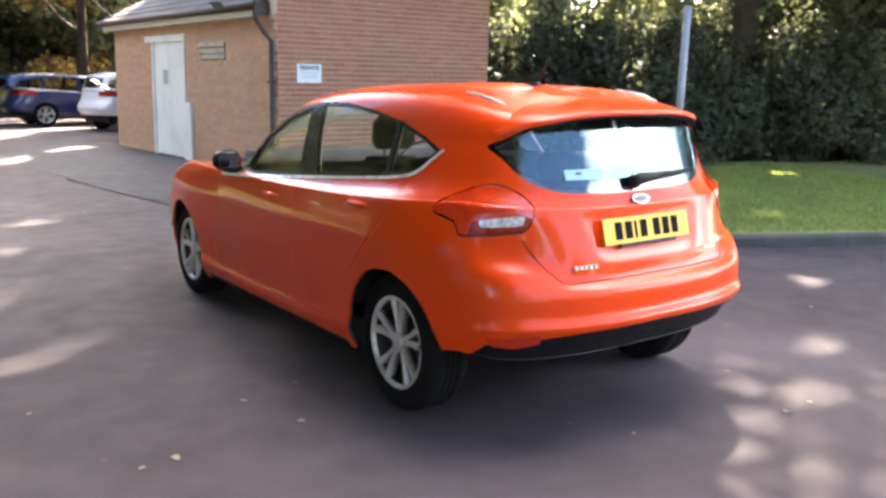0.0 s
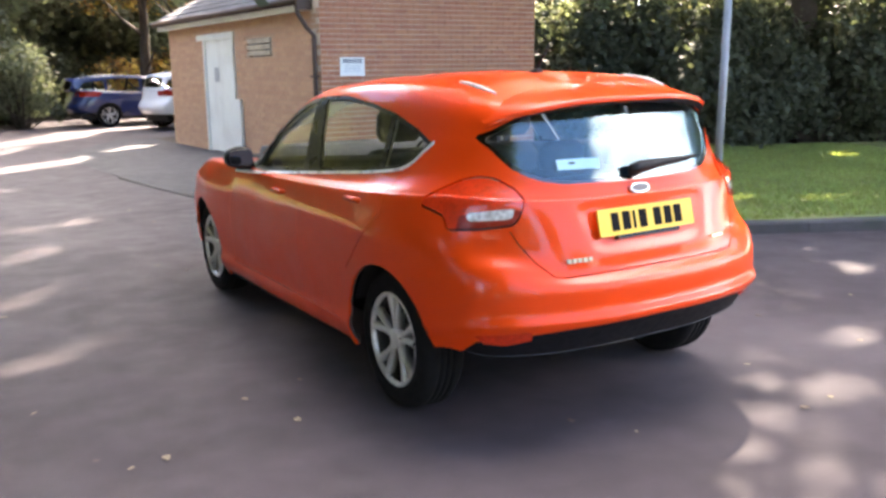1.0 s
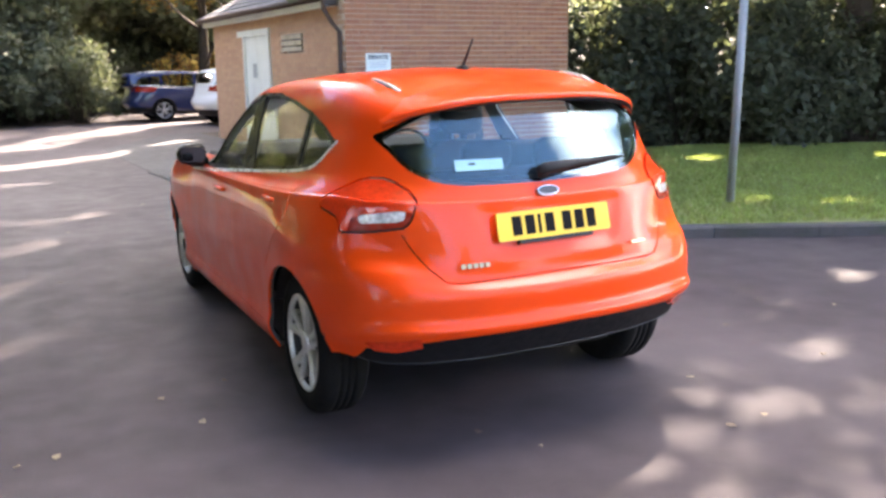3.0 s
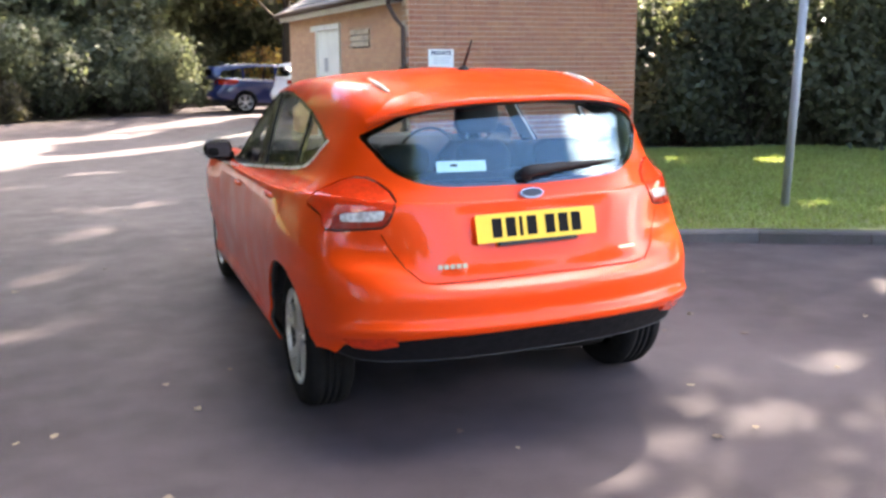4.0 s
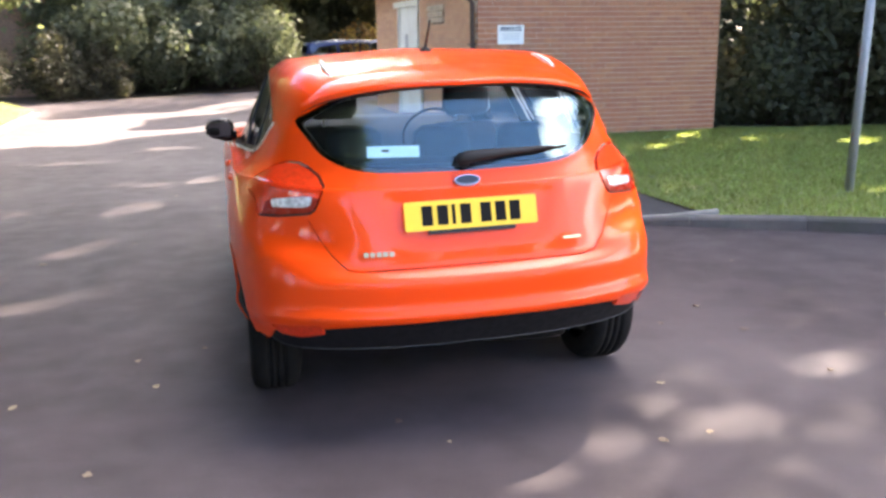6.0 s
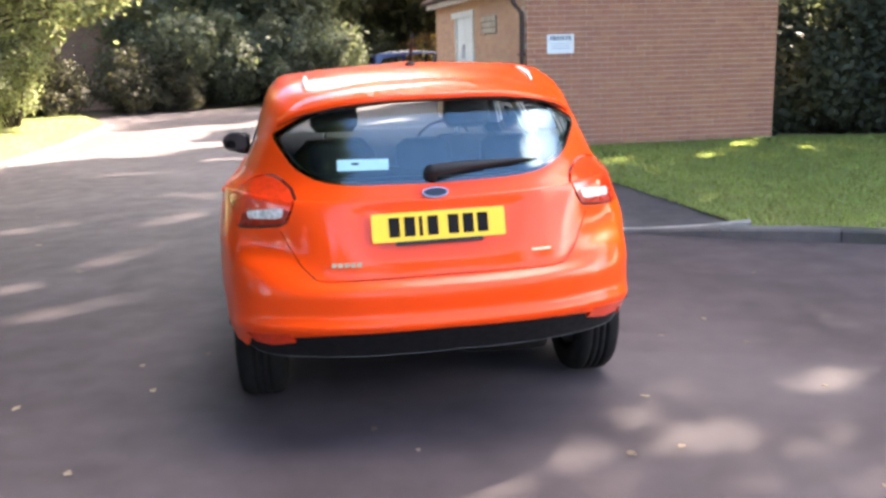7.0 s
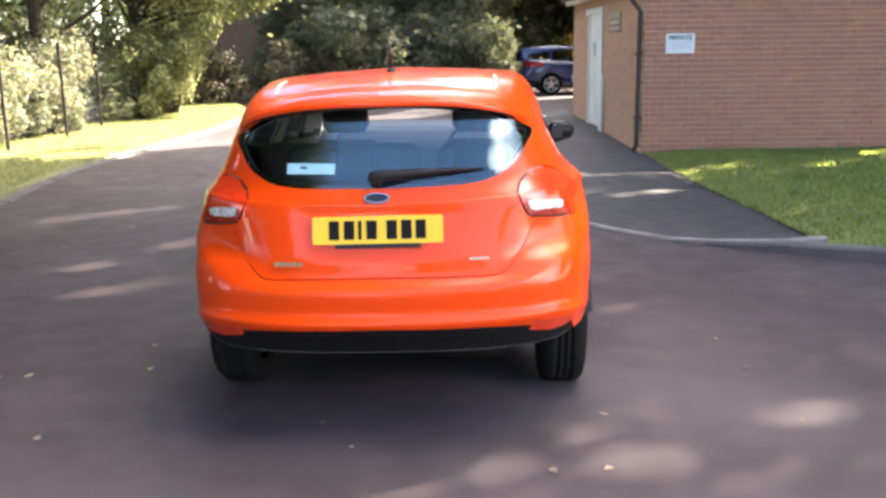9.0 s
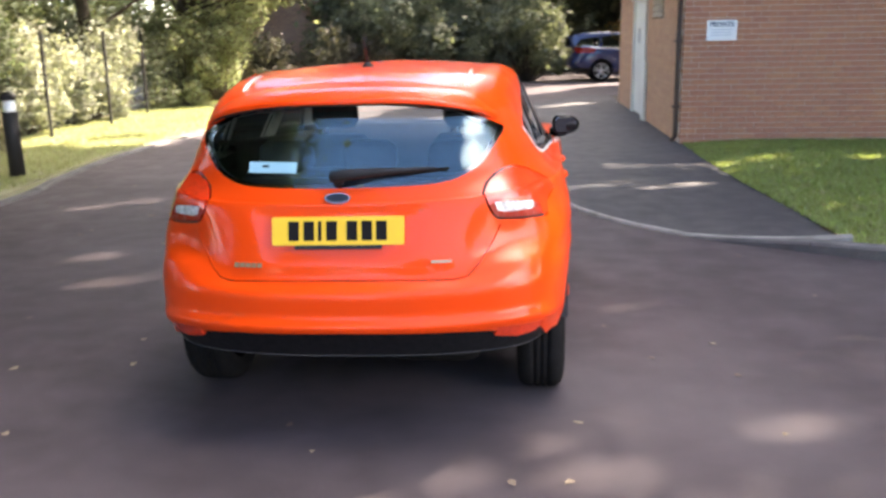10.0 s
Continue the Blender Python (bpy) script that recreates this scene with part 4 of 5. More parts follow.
wiper = thing("rear_wiper", 0, 0, 0, 0, "black rear wiper", "wiper")
del wiper["label"], wiper["category"]
wiper.parent = tailgate
# arm: a flat wedge, broad at the pivot
wv, wf = [], []
for x, y, z, high, deep in ((-.045, -.676, 1.082, .010, .008), (-.038, -.682, 1.083, .021, .016), (-.01, -.687, 1.087, .025, .022), (.05, -.686, 1.092, .022, .020), (.14, -.680, 1.098, .016, .014),
                            (.25, -.668, 1.101, .011, .010), (.35, -.647, 1.104, .006, .006), (.37, -.642, 1.105, .002, .003)):
    for i in range(10):
        a = 2 * math.pi * i / 10
        wv.append((x, y + deep * math.cos(a), z + high * math.sin(a)))
for r in range(7):
    for i in range(10):
        wf.append((r * 10 + i, r * 10 + (i + 1) % 10, r * 10 + 10 + (i + 1) % 10, r * 10 + 10 + i))
wf += [tuple(range(9, -1, -1)), tuple(range(70, 80))]
mesh_object("wiper_arm", wv, wf, BLACK_PLASTIC, wiper, True)
v, f = lathe([(0.0, -.012), (0.02, -.012), (0.024, .008), (0.018, .016), (0.0, .018)], 20)
v = [(q[1] - .012, q[0] - .668, q[2] + 1.066) for q in v]
mesh_object("wiper_pivot", v, f, BLACK_PLASTIC, wiper, True)
v, f = tube([(-.03, -.672, 1.070), (.15, -.664, 1.084), (.30, -.648, 1.092), (.42, -.620, 1.101)], [.006, .008, .008, .004], 6)
mesh_object("wiper_blade", v, f, TYRE, wiper, True)

# aerial, door mirrors, handles, roof trims
antenna = thing("antenna", 0, 0, 0, 0, "x", "y")
del antenna["label"], antenna["category"]
antenna.parent, antenna.matrix_basis = car, ROLL
v, f = blob([((0, .03, 1.455), .028, .045), ((0, .025, 1.480), .022, .036), ((0, .015, 1.492), .01, .016)])
mesh_object("antenna_base", v, f, BLACK_PLASTIC, antenna, True)
v, f = tube([(0, .02, 1.486), (.002, -.03, 1.545), (.004, -.075, 1.605)], [.0075, .006, .004], 8)
mesh_object("mast", v, f, BLACK_PLASTIC, antenna, True)
for side in (-1, 1):
    mir = new("door_mirror")
    mir.parent, mir.matrix_basis = car, ROLL @ Matrix.Diagonal((1, 1, 1, 1))
    v, f = blob([((side * .92, 1.70, .957), .03, .025), ((side * .925, 1.70, .968), .062, .042), ((side * .93, 1.70, .99), .082, .054), ((side * .93, 1.70, 1.025), .088, .058), ((side * .925, 1.703, 1.055), .078, .05), ((side * .92, 1.707, 1.073), .056, .038), ((side * .915, 1.71, 1.081), .025, .02)], 0.85)
    mesh_object("mirror_housing", v, f, GLOSS_BLACK, mir, True, "black mirror housing")
    v, f = plate_solid(rounded_rect(.135, .09, .03), .004)
    mesh_object("mirror_glass", v, f, MIRROR, mir, False, "mirror glass").matrix_basis = pose(side * .93, 1.642, 1.02, 7, 0, side * 13)
    v, f = tube([(side * .84, 1.74, .965), (side * .93, 1.71, .975)], [.035, .03], 8)
    mesh_object("mirror_arm", v, f, GLOSS_BLACK, mir, True)
    for y, z, x in ((1.18, .872, .893), (.24, .932, .882)):
        hd = new("door_handle")
        hd.parent, hd.matrix_basis = car, ROLL
        v, f = tube([(side * (x - .012), y + .10, z), (side * (x + .006), y + .07, z + .002), (side * (x + .010), y, z + .003), (side * (x + .006), y - .07, z + .004), (side * (x - .012), y - .10, z + .004)],
                    [.008, .012, .013, .012, .008], 8)
        mesh_object("grip", v, f, PAINT, hd, True)
    v, f = tube([(side * .475, -.06, 1.447), (side * .478, -.14, 1.438), (side * .48, -.24, 1.420), (side * .472, -.33, 1.400)], [.006, .010, .012, .006], 8)
    mesh_object("roof_trim", v, f, ALLOY, car, True).matrix_basis = ROLL

# wheels, arches and underbody
for side in (-1, 1):
    for y in (-0.042, 2.606):
        wheel(car, side * 0.762, y, side)
        v = [(side * (0.775 + o), y + 0.358 * math.cos(a), 0.325 + 0.358 * math.sin(a)) for a in np.linspace(0.30, math.pi - 0.30, 25) for o in (-0.24, 0.10)]
        f = [(2 * i, 2 * i + 1, 2 * i + 3, 2 * i + 2) for i in range(24)]
        mesh_object("arch_liner", v, f, BLACK_PLASTIC, car, True)
# unseen underbody and rear block, added to keep light from under the car
bm_ = box(-0.60, -0.50, 0.21, 0.60, 3.30, 0.40, 0.02)
for q in bm_.verts:
    if q.co.y < 0.2 and q.co.z < 0.3:
        q.co.y += 0.55
part("underbody", bm_, UNDERSIDE, car)
v, f = blob([((.30, -.36, .24), .02, .02), ((.30, -.36, .255), .20, .11), ((.30, -.36, .33), .22, .13), ((.30, -.36, .36), .10, .06)])
mesh_object("silencer", v, f, UNDERSIDE, car, True)

# seats and dashboard seen through the glass
for x in (-0.36, 0.36):
    seat = new("front_seat")
    seat.parent = car
    v, f = blob([((x, 1.22, .36), .23, .25), ((x, 1.22, .50), .25, .27), ((x, 1.20, .55), .22, .24)])
    mesh_object("seat_cushion", v, f, SEAT_CLOTH, seat, True)
    v, f = blob([((x, .94, .50), .22, .07), ((x, .88, .75), .25, .07), ((x, .82, 1.0), .22, .055), ((x, .80, 1.08), .15, .04)])
    mesh_object("seat_back", v, f, SEAT_CLOTH, seat, True)
    v, f = blob([((x, .79, 1.12), .10, .035), ((x, .785, 1.16), .13, .045), ((x, .78, 1.26), .125, .045), ((x, .78, 1.30), .09, .03)])
    mesh_object("headrest", v, f, SEAT_CLOTH, seat, True)
    v, f = tube([(x - .05, .80, 1.05), (x - .05, .79, 1.15)], .007, 6)
    mesh_object("headrest_post", v, f, CHROME, seat, True)
bench = new("rear_bench")
bench.parent = car
v, f = blob([((0, .28, .40), .64, .24), ((0, .28, .52), .66, .26), ((0, .26, .56), .62, .22)])
mesh_object("seat_cushion", v, f, SEAT_CLOTH, bench, True)
v, f = blob([((0, .02, .50), .62, .07), ((0, -.06, .78), .63, .08), ((0, -.12, .98), .60, .06), ((0, -.13, 1.03), .56, .04)])
mesh_object("seat_back", v, f, SEAT_CLOTH, bench, True)
for x in (-.38, .0, .38):
    v, f = blob([((x, -.135, 1.02), .10, .035), ((x, -.14, 1.06), .125, .045), ((x, -.145, 1.13), .12, .045), ((x, -.145, 1.16), .08, .03)])
    mesh_object("headrest", v, f, SEAT_CLOTH, bench, True)
for side in (-1, 1):
    cv, cf = [], []
    for y, z in ((2.0, .99), (1.45, 1.015), (.86, 1.06), (.36, 1.10), (.10, 1.125), (-.05, 1.15)):
        xo = 0.80 - 0.09 * max(0.0, 0.5 - y)
        for x, zz in ((xo - 0.115, z - 0.3), (xo - 0.105, z - 0.03), (xo - 0.085, z), (xo - 0.03, z + 0.004), (xo - 0.02, z - 0.02)):
            cv.append((side * x, y, zz))
    for i in range(5):
        for j in range(4):
            cf.append((i * 5 + j, i * 5 + j + 1, i * 5 + 6 + j, i * 5 + 5 + j))
    mesh_object("door_card", cv, cf, TRIM_GREY, car, True)
v, f = blob([((0, 1.95, .70), .70, .22), ((0, 1.92, .92), .74, .26), ((0, 1.95, 1.03), .70, .20)])
mesh_object("dashboard", v, f, TRIM_GREY, car, True)
part("parcel_shelf", box(-.58, -.56, .985, .58, -.2, 1.0, .004), TRIM_GREY, car)
v, f = lathe([(0.175, 0), (0.188, 0.012), (0.195, 0), (0.188, -0.012), (0.175, 0)], 32, "z")
mesh_object("steering_wheel", v, f, BLACK_PLASTIC, car, True).matrix_basis = pose(.36, 1.62, .93, -65)


# ---- street furniture ----
def sign_post():
    p = thing("lamp_post", 7.8, 6.25, 0.10, 0, "plain grey galvanised steel post standing in the lawn", "post")
    v, f = tube([(0, 0, -0.05), (0.06, 0, 2.2)], 0.040, 16)
    mesh_object("pole", v, f, GALV, p, True)


sign_post()


def bollard():
    b = thing("bollard_light", -1.98, 9.06, 0.075, 0, "black bollard light with a pale lens on the verge", "bollard light")
    v, f = lathe([(0.0, 0), (0.085, 0), (0.085, 0.72), (0.07, 0.73), (0, 0.73)], 20, "z")
    mesh_object("post", v, f, BLACK_PLASTIC, b, True)
    v, f = lathe([(0.065, 0.73), (0.065, 0.86), (0.0, 0.86)], 20, "z")
    mesh_object("lens", v, f, SIGN_WHITE, b, True, "pale lens")
    v, f = lathe([(0.0, 0.86), (0.09, 0.86), (0.09, 0.9), (0.05, 0.95), (0, 0.955)], 20, "z")
    mesh_object("cap", v, f, BLACK_PLASTIC, b, True)


bollard()


# ---- trees and shrubs ----
rng = np.random.default_rng(7)


# canopy cut open to place ground sun patches: x0, y0, x1, y1, half width
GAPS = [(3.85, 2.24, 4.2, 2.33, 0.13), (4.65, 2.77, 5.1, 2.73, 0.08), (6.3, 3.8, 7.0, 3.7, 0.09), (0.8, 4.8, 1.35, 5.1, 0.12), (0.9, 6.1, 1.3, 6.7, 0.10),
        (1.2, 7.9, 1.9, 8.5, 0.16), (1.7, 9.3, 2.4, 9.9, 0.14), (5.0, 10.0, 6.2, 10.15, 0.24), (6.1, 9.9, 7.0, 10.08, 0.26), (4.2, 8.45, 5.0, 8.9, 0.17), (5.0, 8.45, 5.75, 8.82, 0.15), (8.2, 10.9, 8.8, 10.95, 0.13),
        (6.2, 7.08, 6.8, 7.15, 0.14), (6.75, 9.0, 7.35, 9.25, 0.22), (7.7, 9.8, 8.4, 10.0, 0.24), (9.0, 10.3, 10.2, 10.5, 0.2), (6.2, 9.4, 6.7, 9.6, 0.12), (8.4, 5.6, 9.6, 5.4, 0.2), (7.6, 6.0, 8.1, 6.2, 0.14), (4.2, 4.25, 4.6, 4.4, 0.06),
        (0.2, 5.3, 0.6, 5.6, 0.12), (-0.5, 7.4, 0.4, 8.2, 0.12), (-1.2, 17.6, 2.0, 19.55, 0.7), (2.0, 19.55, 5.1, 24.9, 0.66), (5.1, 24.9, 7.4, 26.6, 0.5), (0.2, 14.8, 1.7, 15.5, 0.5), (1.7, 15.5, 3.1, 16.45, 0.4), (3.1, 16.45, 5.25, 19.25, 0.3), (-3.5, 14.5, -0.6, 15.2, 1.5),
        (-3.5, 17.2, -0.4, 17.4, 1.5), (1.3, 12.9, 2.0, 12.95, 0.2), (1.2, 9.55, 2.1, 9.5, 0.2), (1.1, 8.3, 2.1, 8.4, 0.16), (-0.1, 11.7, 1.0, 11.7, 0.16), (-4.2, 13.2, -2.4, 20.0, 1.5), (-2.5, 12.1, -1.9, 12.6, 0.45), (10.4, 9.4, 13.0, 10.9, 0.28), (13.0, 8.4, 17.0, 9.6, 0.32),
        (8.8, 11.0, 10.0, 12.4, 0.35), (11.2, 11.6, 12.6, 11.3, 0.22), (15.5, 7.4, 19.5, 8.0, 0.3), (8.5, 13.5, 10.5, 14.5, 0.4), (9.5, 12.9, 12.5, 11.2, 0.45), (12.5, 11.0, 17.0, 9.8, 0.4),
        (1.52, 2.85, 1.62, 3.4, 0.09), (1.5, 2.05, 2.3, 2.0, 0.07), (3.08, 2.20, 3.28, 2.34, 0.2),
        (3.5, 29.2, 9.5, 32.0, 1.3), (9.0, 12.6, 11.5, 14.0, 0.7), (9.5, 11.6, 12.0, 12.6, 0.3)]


# canopy thinned to place softer sunlight: x0, y0, x1, y1, half width, share of leaves missing
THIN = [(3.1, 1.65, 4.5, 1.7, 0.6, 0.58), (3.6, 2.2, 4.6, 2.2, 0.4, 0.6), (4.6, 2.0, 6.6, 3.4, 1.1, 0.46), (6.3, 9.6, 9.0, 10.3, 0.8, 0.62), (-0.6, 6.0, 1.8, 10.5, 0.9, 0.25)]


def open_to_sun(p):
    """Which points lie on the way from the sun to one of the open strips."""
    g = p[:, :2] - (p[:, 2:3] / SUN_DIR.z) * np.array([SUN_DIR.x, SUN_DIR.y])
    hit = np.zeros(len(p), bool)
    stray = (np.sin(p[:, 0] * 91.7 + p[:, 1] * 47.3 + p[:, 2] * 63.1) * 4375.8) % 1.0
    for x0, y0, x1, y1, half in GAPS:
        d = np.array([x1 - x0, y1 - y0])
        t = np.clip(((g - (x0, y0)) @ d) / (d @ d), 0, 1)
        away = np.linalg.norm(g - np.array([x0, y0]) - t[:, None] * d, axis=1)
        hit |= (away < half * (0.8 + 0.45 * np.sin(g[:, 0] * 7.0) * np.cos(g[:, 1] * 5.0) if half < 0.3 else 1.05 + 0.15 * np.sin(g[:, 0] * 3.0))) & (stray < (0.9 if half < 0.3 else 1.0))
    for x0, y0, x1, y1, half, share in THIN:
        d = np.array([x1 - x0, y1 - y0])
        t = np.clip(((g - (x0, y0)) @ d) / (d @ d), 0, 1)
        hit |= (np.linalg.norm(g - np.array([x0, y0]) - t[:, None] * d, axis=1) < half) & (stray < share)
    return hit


def leaf_cloud(centres, radii, count, size, squash=0.75, seed=0, origin=None):
    """Small bent leaf quads scattered through overlapping clumps."""
    r = np.random.default_rng(seed)
    centres, radii = np.asarray(centres), np.asarray(radii)
    k = r.choice(len(centres), count, p=radii ** 2 / (radii ** 2).sum())
    d = r.normal(size=(count, 3))
    d /= np.linalg.norm(d, axis=1)[:, None]
    rad = radii[k] * r.uniform(0.35, 1.0, count) ** 0.5 * np.where(r.random(count) < 0.22, r.uniform(1.0, 1.6, count), 1.0)
    p = centres[k] + d * rad[:, None] * np.array([1, 1, squash])
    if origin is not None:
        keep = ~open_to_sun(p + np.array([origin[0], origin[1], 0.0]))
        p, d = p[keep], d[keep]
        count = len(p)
    n = d + r.normal(scale=0.7, size=(count, 3)) + np.array([0, 0, 0.4])
    n /= np.linalg.norm(n, axis=1)[:, None]
    t = np.cross(n, r.normal(size=(count, 3)))
    t /= np.linalg.norm(t, axis=1)[:, None]
    b = np.cross(n, t)
    s = size * r.uniform(0.6, 1.4, count)[:, None]
    quad = np.stack([p - t * s, p + b * s * 0.55 - n * s * 0.12, p + t * s, p - b * s * 0.55 - n * s * 0.12], axis=1)
    faces = np.arange(count * 4).reshape(-1, 4)
    return quad.reshape(-1, 3), faces


def fast_mesh(name, verts, faces, mat, parent):
    me = bpy.data.meshes.new(name)
    me.vertices.add(len(verts))
    me.vertices.foreach_set("co", np.asarray(verts, np.float32).ravel())
    nf, k = faces.shape
    me.loops.add(nf * k)
    me.loops.foreach_set("vertex_index", faces.astype(np.int32).ravel())
    me.polygons.add(nf)
    me.polygons.foreach_set("loop_start", np.arange(0, nf * k, k, dtype=np.int32))
    me.polygons.foreach_set("loop_total", np.full(nf, k, np.int32))
    me.update(calc_edges=True)
    me.materials.append(mat)
    ob = new(name, me)
    ob.parent = parent
    return ob


def tree(x, y, height, spread, trunk=0.18, low=2.2, leaves=9000, size=0.09, mat=None, seed=0, label="tall broadleaf tree with a dense dark green crown", group="trees round the drive", clumps=26, boughs=()):
    r = random.Random(seed)
    t = thing("tree", x, y, 0, 0, label, "tree", group)
    lean = (r.uniform(-0.4, 0.4), r.uniform(-0.4, 0.4))
    pts = [(lean[0] * s * s + r.uniform(-.06, .06), lean[1] * s * s + r.uniform(-.06, .06), height * 0.85 * s) for s in np.linspace(0, 1, 8)]
    v, f = tube(pts, [trunk * (1.25 - 1.1 * s) for s in np.linspace(0, 1, 8)], 10)
    limbs_v, limbs_f, cents, rads = list(v), list(f), [], []
    for i in range(clumps):
        s = r.uniform(0.0, 1.0)
        z = low + (height - low) * s
        w = spread * (math.sin(math.pi * (0.18 + 0.76 * s)) ** 0.7) * r.uniform(0.35, 1.0)
        a = r.uniform(0, 2 * math.pi)
        c = (math.cos(a) * w + lean[0] * s * s, math.sin(a) * w + lean[1] * s * s, z)
        cents.append(c)
        rads.append(r.uniform(0.28, 0.5) * spread)
        if i % 2 == 0:
            z0 = max(low * 0.7, z - 0.5 * w - 0.5)
            k = len(limbs_v)
            lv, lf = tube([(lean[0] * s * s * .6, lean[1] * s * s * .6, z0), (c[0] * .5, c[1] * .5, (z0 + z) / 2 - .1), c], [trunk * .35, trunk * .22, trunk * .06], 6)
            limbs_v += lv
            limbs_f += [tuple(q + k for q in face) for face in lf]
    for c in boughs:
        k = len(limbs_v)
        lv, lf = tube([(0, 0, c[2] - 0.6), (c[0] * .5, c[1] * .5, c[2] - 0.1), c], [trunk * .3, trunk * .18, trunk * .05], 6)
        limbs_v += lv
        limbs_f += [tuple(q + k for q in face) for face in lf]
    mesh_object("trunk", limbs_v, limbs_f, BARK, t, True)
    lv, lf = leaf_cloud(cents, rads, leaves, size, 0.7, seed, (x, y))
    if boughs:
        bv, bf = leaf_cloud(boughs, [r.uniform(0.3, 0.5) for _ in boughs], 300 * len(boughs), size, 0.7, seed + 1)
        lf = np.concatenate([lf, bf + len(lv)])
        lv = np.concatenate([lv, bv])
    fast_mesh("crown", lv, lf, mat or LEAF_DARK, t)
    return t


def shrub(x, y, height, spread, leaves=3500, size=0.05, mat=None, seed=0, label="dense green shrub at the edge of the drive", group="shrubs round the drive"):
    r = random.Random(seed)
    t = thing("shrub", x, y, 0, 0, label, "shrub", group)
    sv, sf, cents, rads = [], [], [], []
    for i in range(20):
        a, w = r.uniform(0, 6.28), spread * r.uniform(0.1, 1.0)
        z = height * r.uniform(0.12, 0.92) * (1.0 - 0.25 * (w / spread) ** 2)
        c = (math.cos(a) * w, math.sin(a) * w, z)
        cents.append(c)
        rads.append(spread * r.uniform(0.18, 0.46))
        k = len(sv)
        lv, lf = tube([(c[0] * .15, c[1] * .15, -0.02), (c[0] * .6, c[1] * .6, z * .6), c], [0.025, 0.015, 0.005], 5)
        sv += lv
        sf += [tuple(q + k for q in face) for face in lf]
    mesh_object("stem", sv, sf, BARK, t, True)
    lv, lf = leaf_cloud(cents, rads, leaves, size, min(1.2, 0.55 * height / spread + 0.3), seed)
    lv[:, 2] = np.maximum(lv[:, 2], 0.03)
    fast_mesh("foliage", lv, lf, mat or LEAF_MID, t)
    return t


# evergreen hedge beyond the lawn, two deep, shade put into its leaves, and the trees over it
for i, (x, y, h, s) in enumerate([(10.9, 13.2, 2.5, 1.3), (12.3, 12.1, 2.3, 1.3), (13.7, 11.3, 2.6, 1.4), (15.4, 10.6, 2.5, 1.4), (17.2, 10.0, 2.7, 1.5), (19.1, 9.4, 2.8, 1.6), (21.2, 8.6, 3.5, 1.8), (23.3, 7.2, 3.5, 1.8),
                                  (11.6, 15.6, 4.4, 1.9), (13.6, 14.4, 4.4, 2.0), (15.8, 13.4, 4.6, 2.0), (18.2, 12.6, 4.6, 2.1), (20.8, 11.8, 4.6, 2.2), (23.6, 10.6, 4.6, 2.2), (26, 8.6, 4.6, 2.2),
                                  (12.5, 18.5, 5, 2.3), (15.5, 17, 5.2, 2.4), (18.8, 15.8, 5.2, 2.5), (22.5, 14.6, 5.2, 2.6), (26.5, 13, 5.2, 2.6), (30, 10, 5.2, 2.8)]):
    shrub(x, y, h, s, 9000 if i < 8 else 7000, 0.07 if i < 8 else 0.085, LEAF_BRIGHT if i in (8, 9, 10, 15, 16, 17) else LEAF_HEDGE, 20 + i, "tall evergreen shrub behind the lawn, shade and sun put into its leaf colours")
# widest crowns lie out of view, added and sized to shade the drive
for i, (x, y, h, s, low) in enumerate([(13.0, 13.8, 19, 8.0, 5.6), (16.4, 11.6, 18, 7.6, 5.6), (20.4, 10.4, 12, 4.6, 3.0), (17.5, 7.2, 17, 7.6, 4.8), (11.0, 18.2, 18, 7.1, 6.5), (25, 2.5, 11, 5.0, 3.0), (11.6, 21.5, 12, 4.4, 2.5),
                                       (16.0, 20.0, 13, 4.6, 2.5), (12.0, 28.5, 13, 4.6, 3.0), (17.5, 26.5, 13, 4.6, 3.0), (25.5, 15.0, 13, 4.8, 2.5)]):
    tree(x, y, h, s, 0.24, low, 60000 if s > 7 else 17000, 0.105 if s > 7 else 0.15, LEAF_AMBER if i == 8 else LEAF_DARK, 40 + i, clumps=110 if s > 7 else 46)
for i, (x, y, h, s) in enumerate([(11.5, 13.0, 1.5, 0.9), (10.5, 13.6, 1.6, 0.8), (13.1, 12.2, 1.4, 0.9), (14.6, 11.4, 1.5, 0.9), (16.3, 10.8, 1.5, 0.9), (18.2, 10.2, 1.6, 1.0)]):
    shrub(x, y, h, s, 4500, 0.06, LEAF_HEDGE, 180 + i, "low evergreen shrub behind the lawn, shade put into its dark leaf colour")
# trees closing the end of the drive
for i, (x, y, h, s) in enumerate([(14.2, 36.6, 14, 4.8), (6.0, 40.0, 15, 4.8), (-3.8, 30.5, 10, 3.4), (-0.4, 29.5, 11, 3.4), (2.6, 31.8, 12, 3.4), (4.0, 36.0, 12, 3.6), (8.0, 38.5, 13, 3.8), (13, 39.5, 13, 3.8), (19, 40, 13, 4.0), (1.0, 35, 13, 4), (-5, 35, 12, 4), (26, 38, 13, 4), (4.5, 44, 15, 5), (12, 46, 15, 5), (-3, 42, 15, 5), (21, 46, 15, 5)]):
    tree(x, y, h, s, 0.22, 1.6, 28000, 0.15, LEAF_MID, 60 + i, clumps=40)
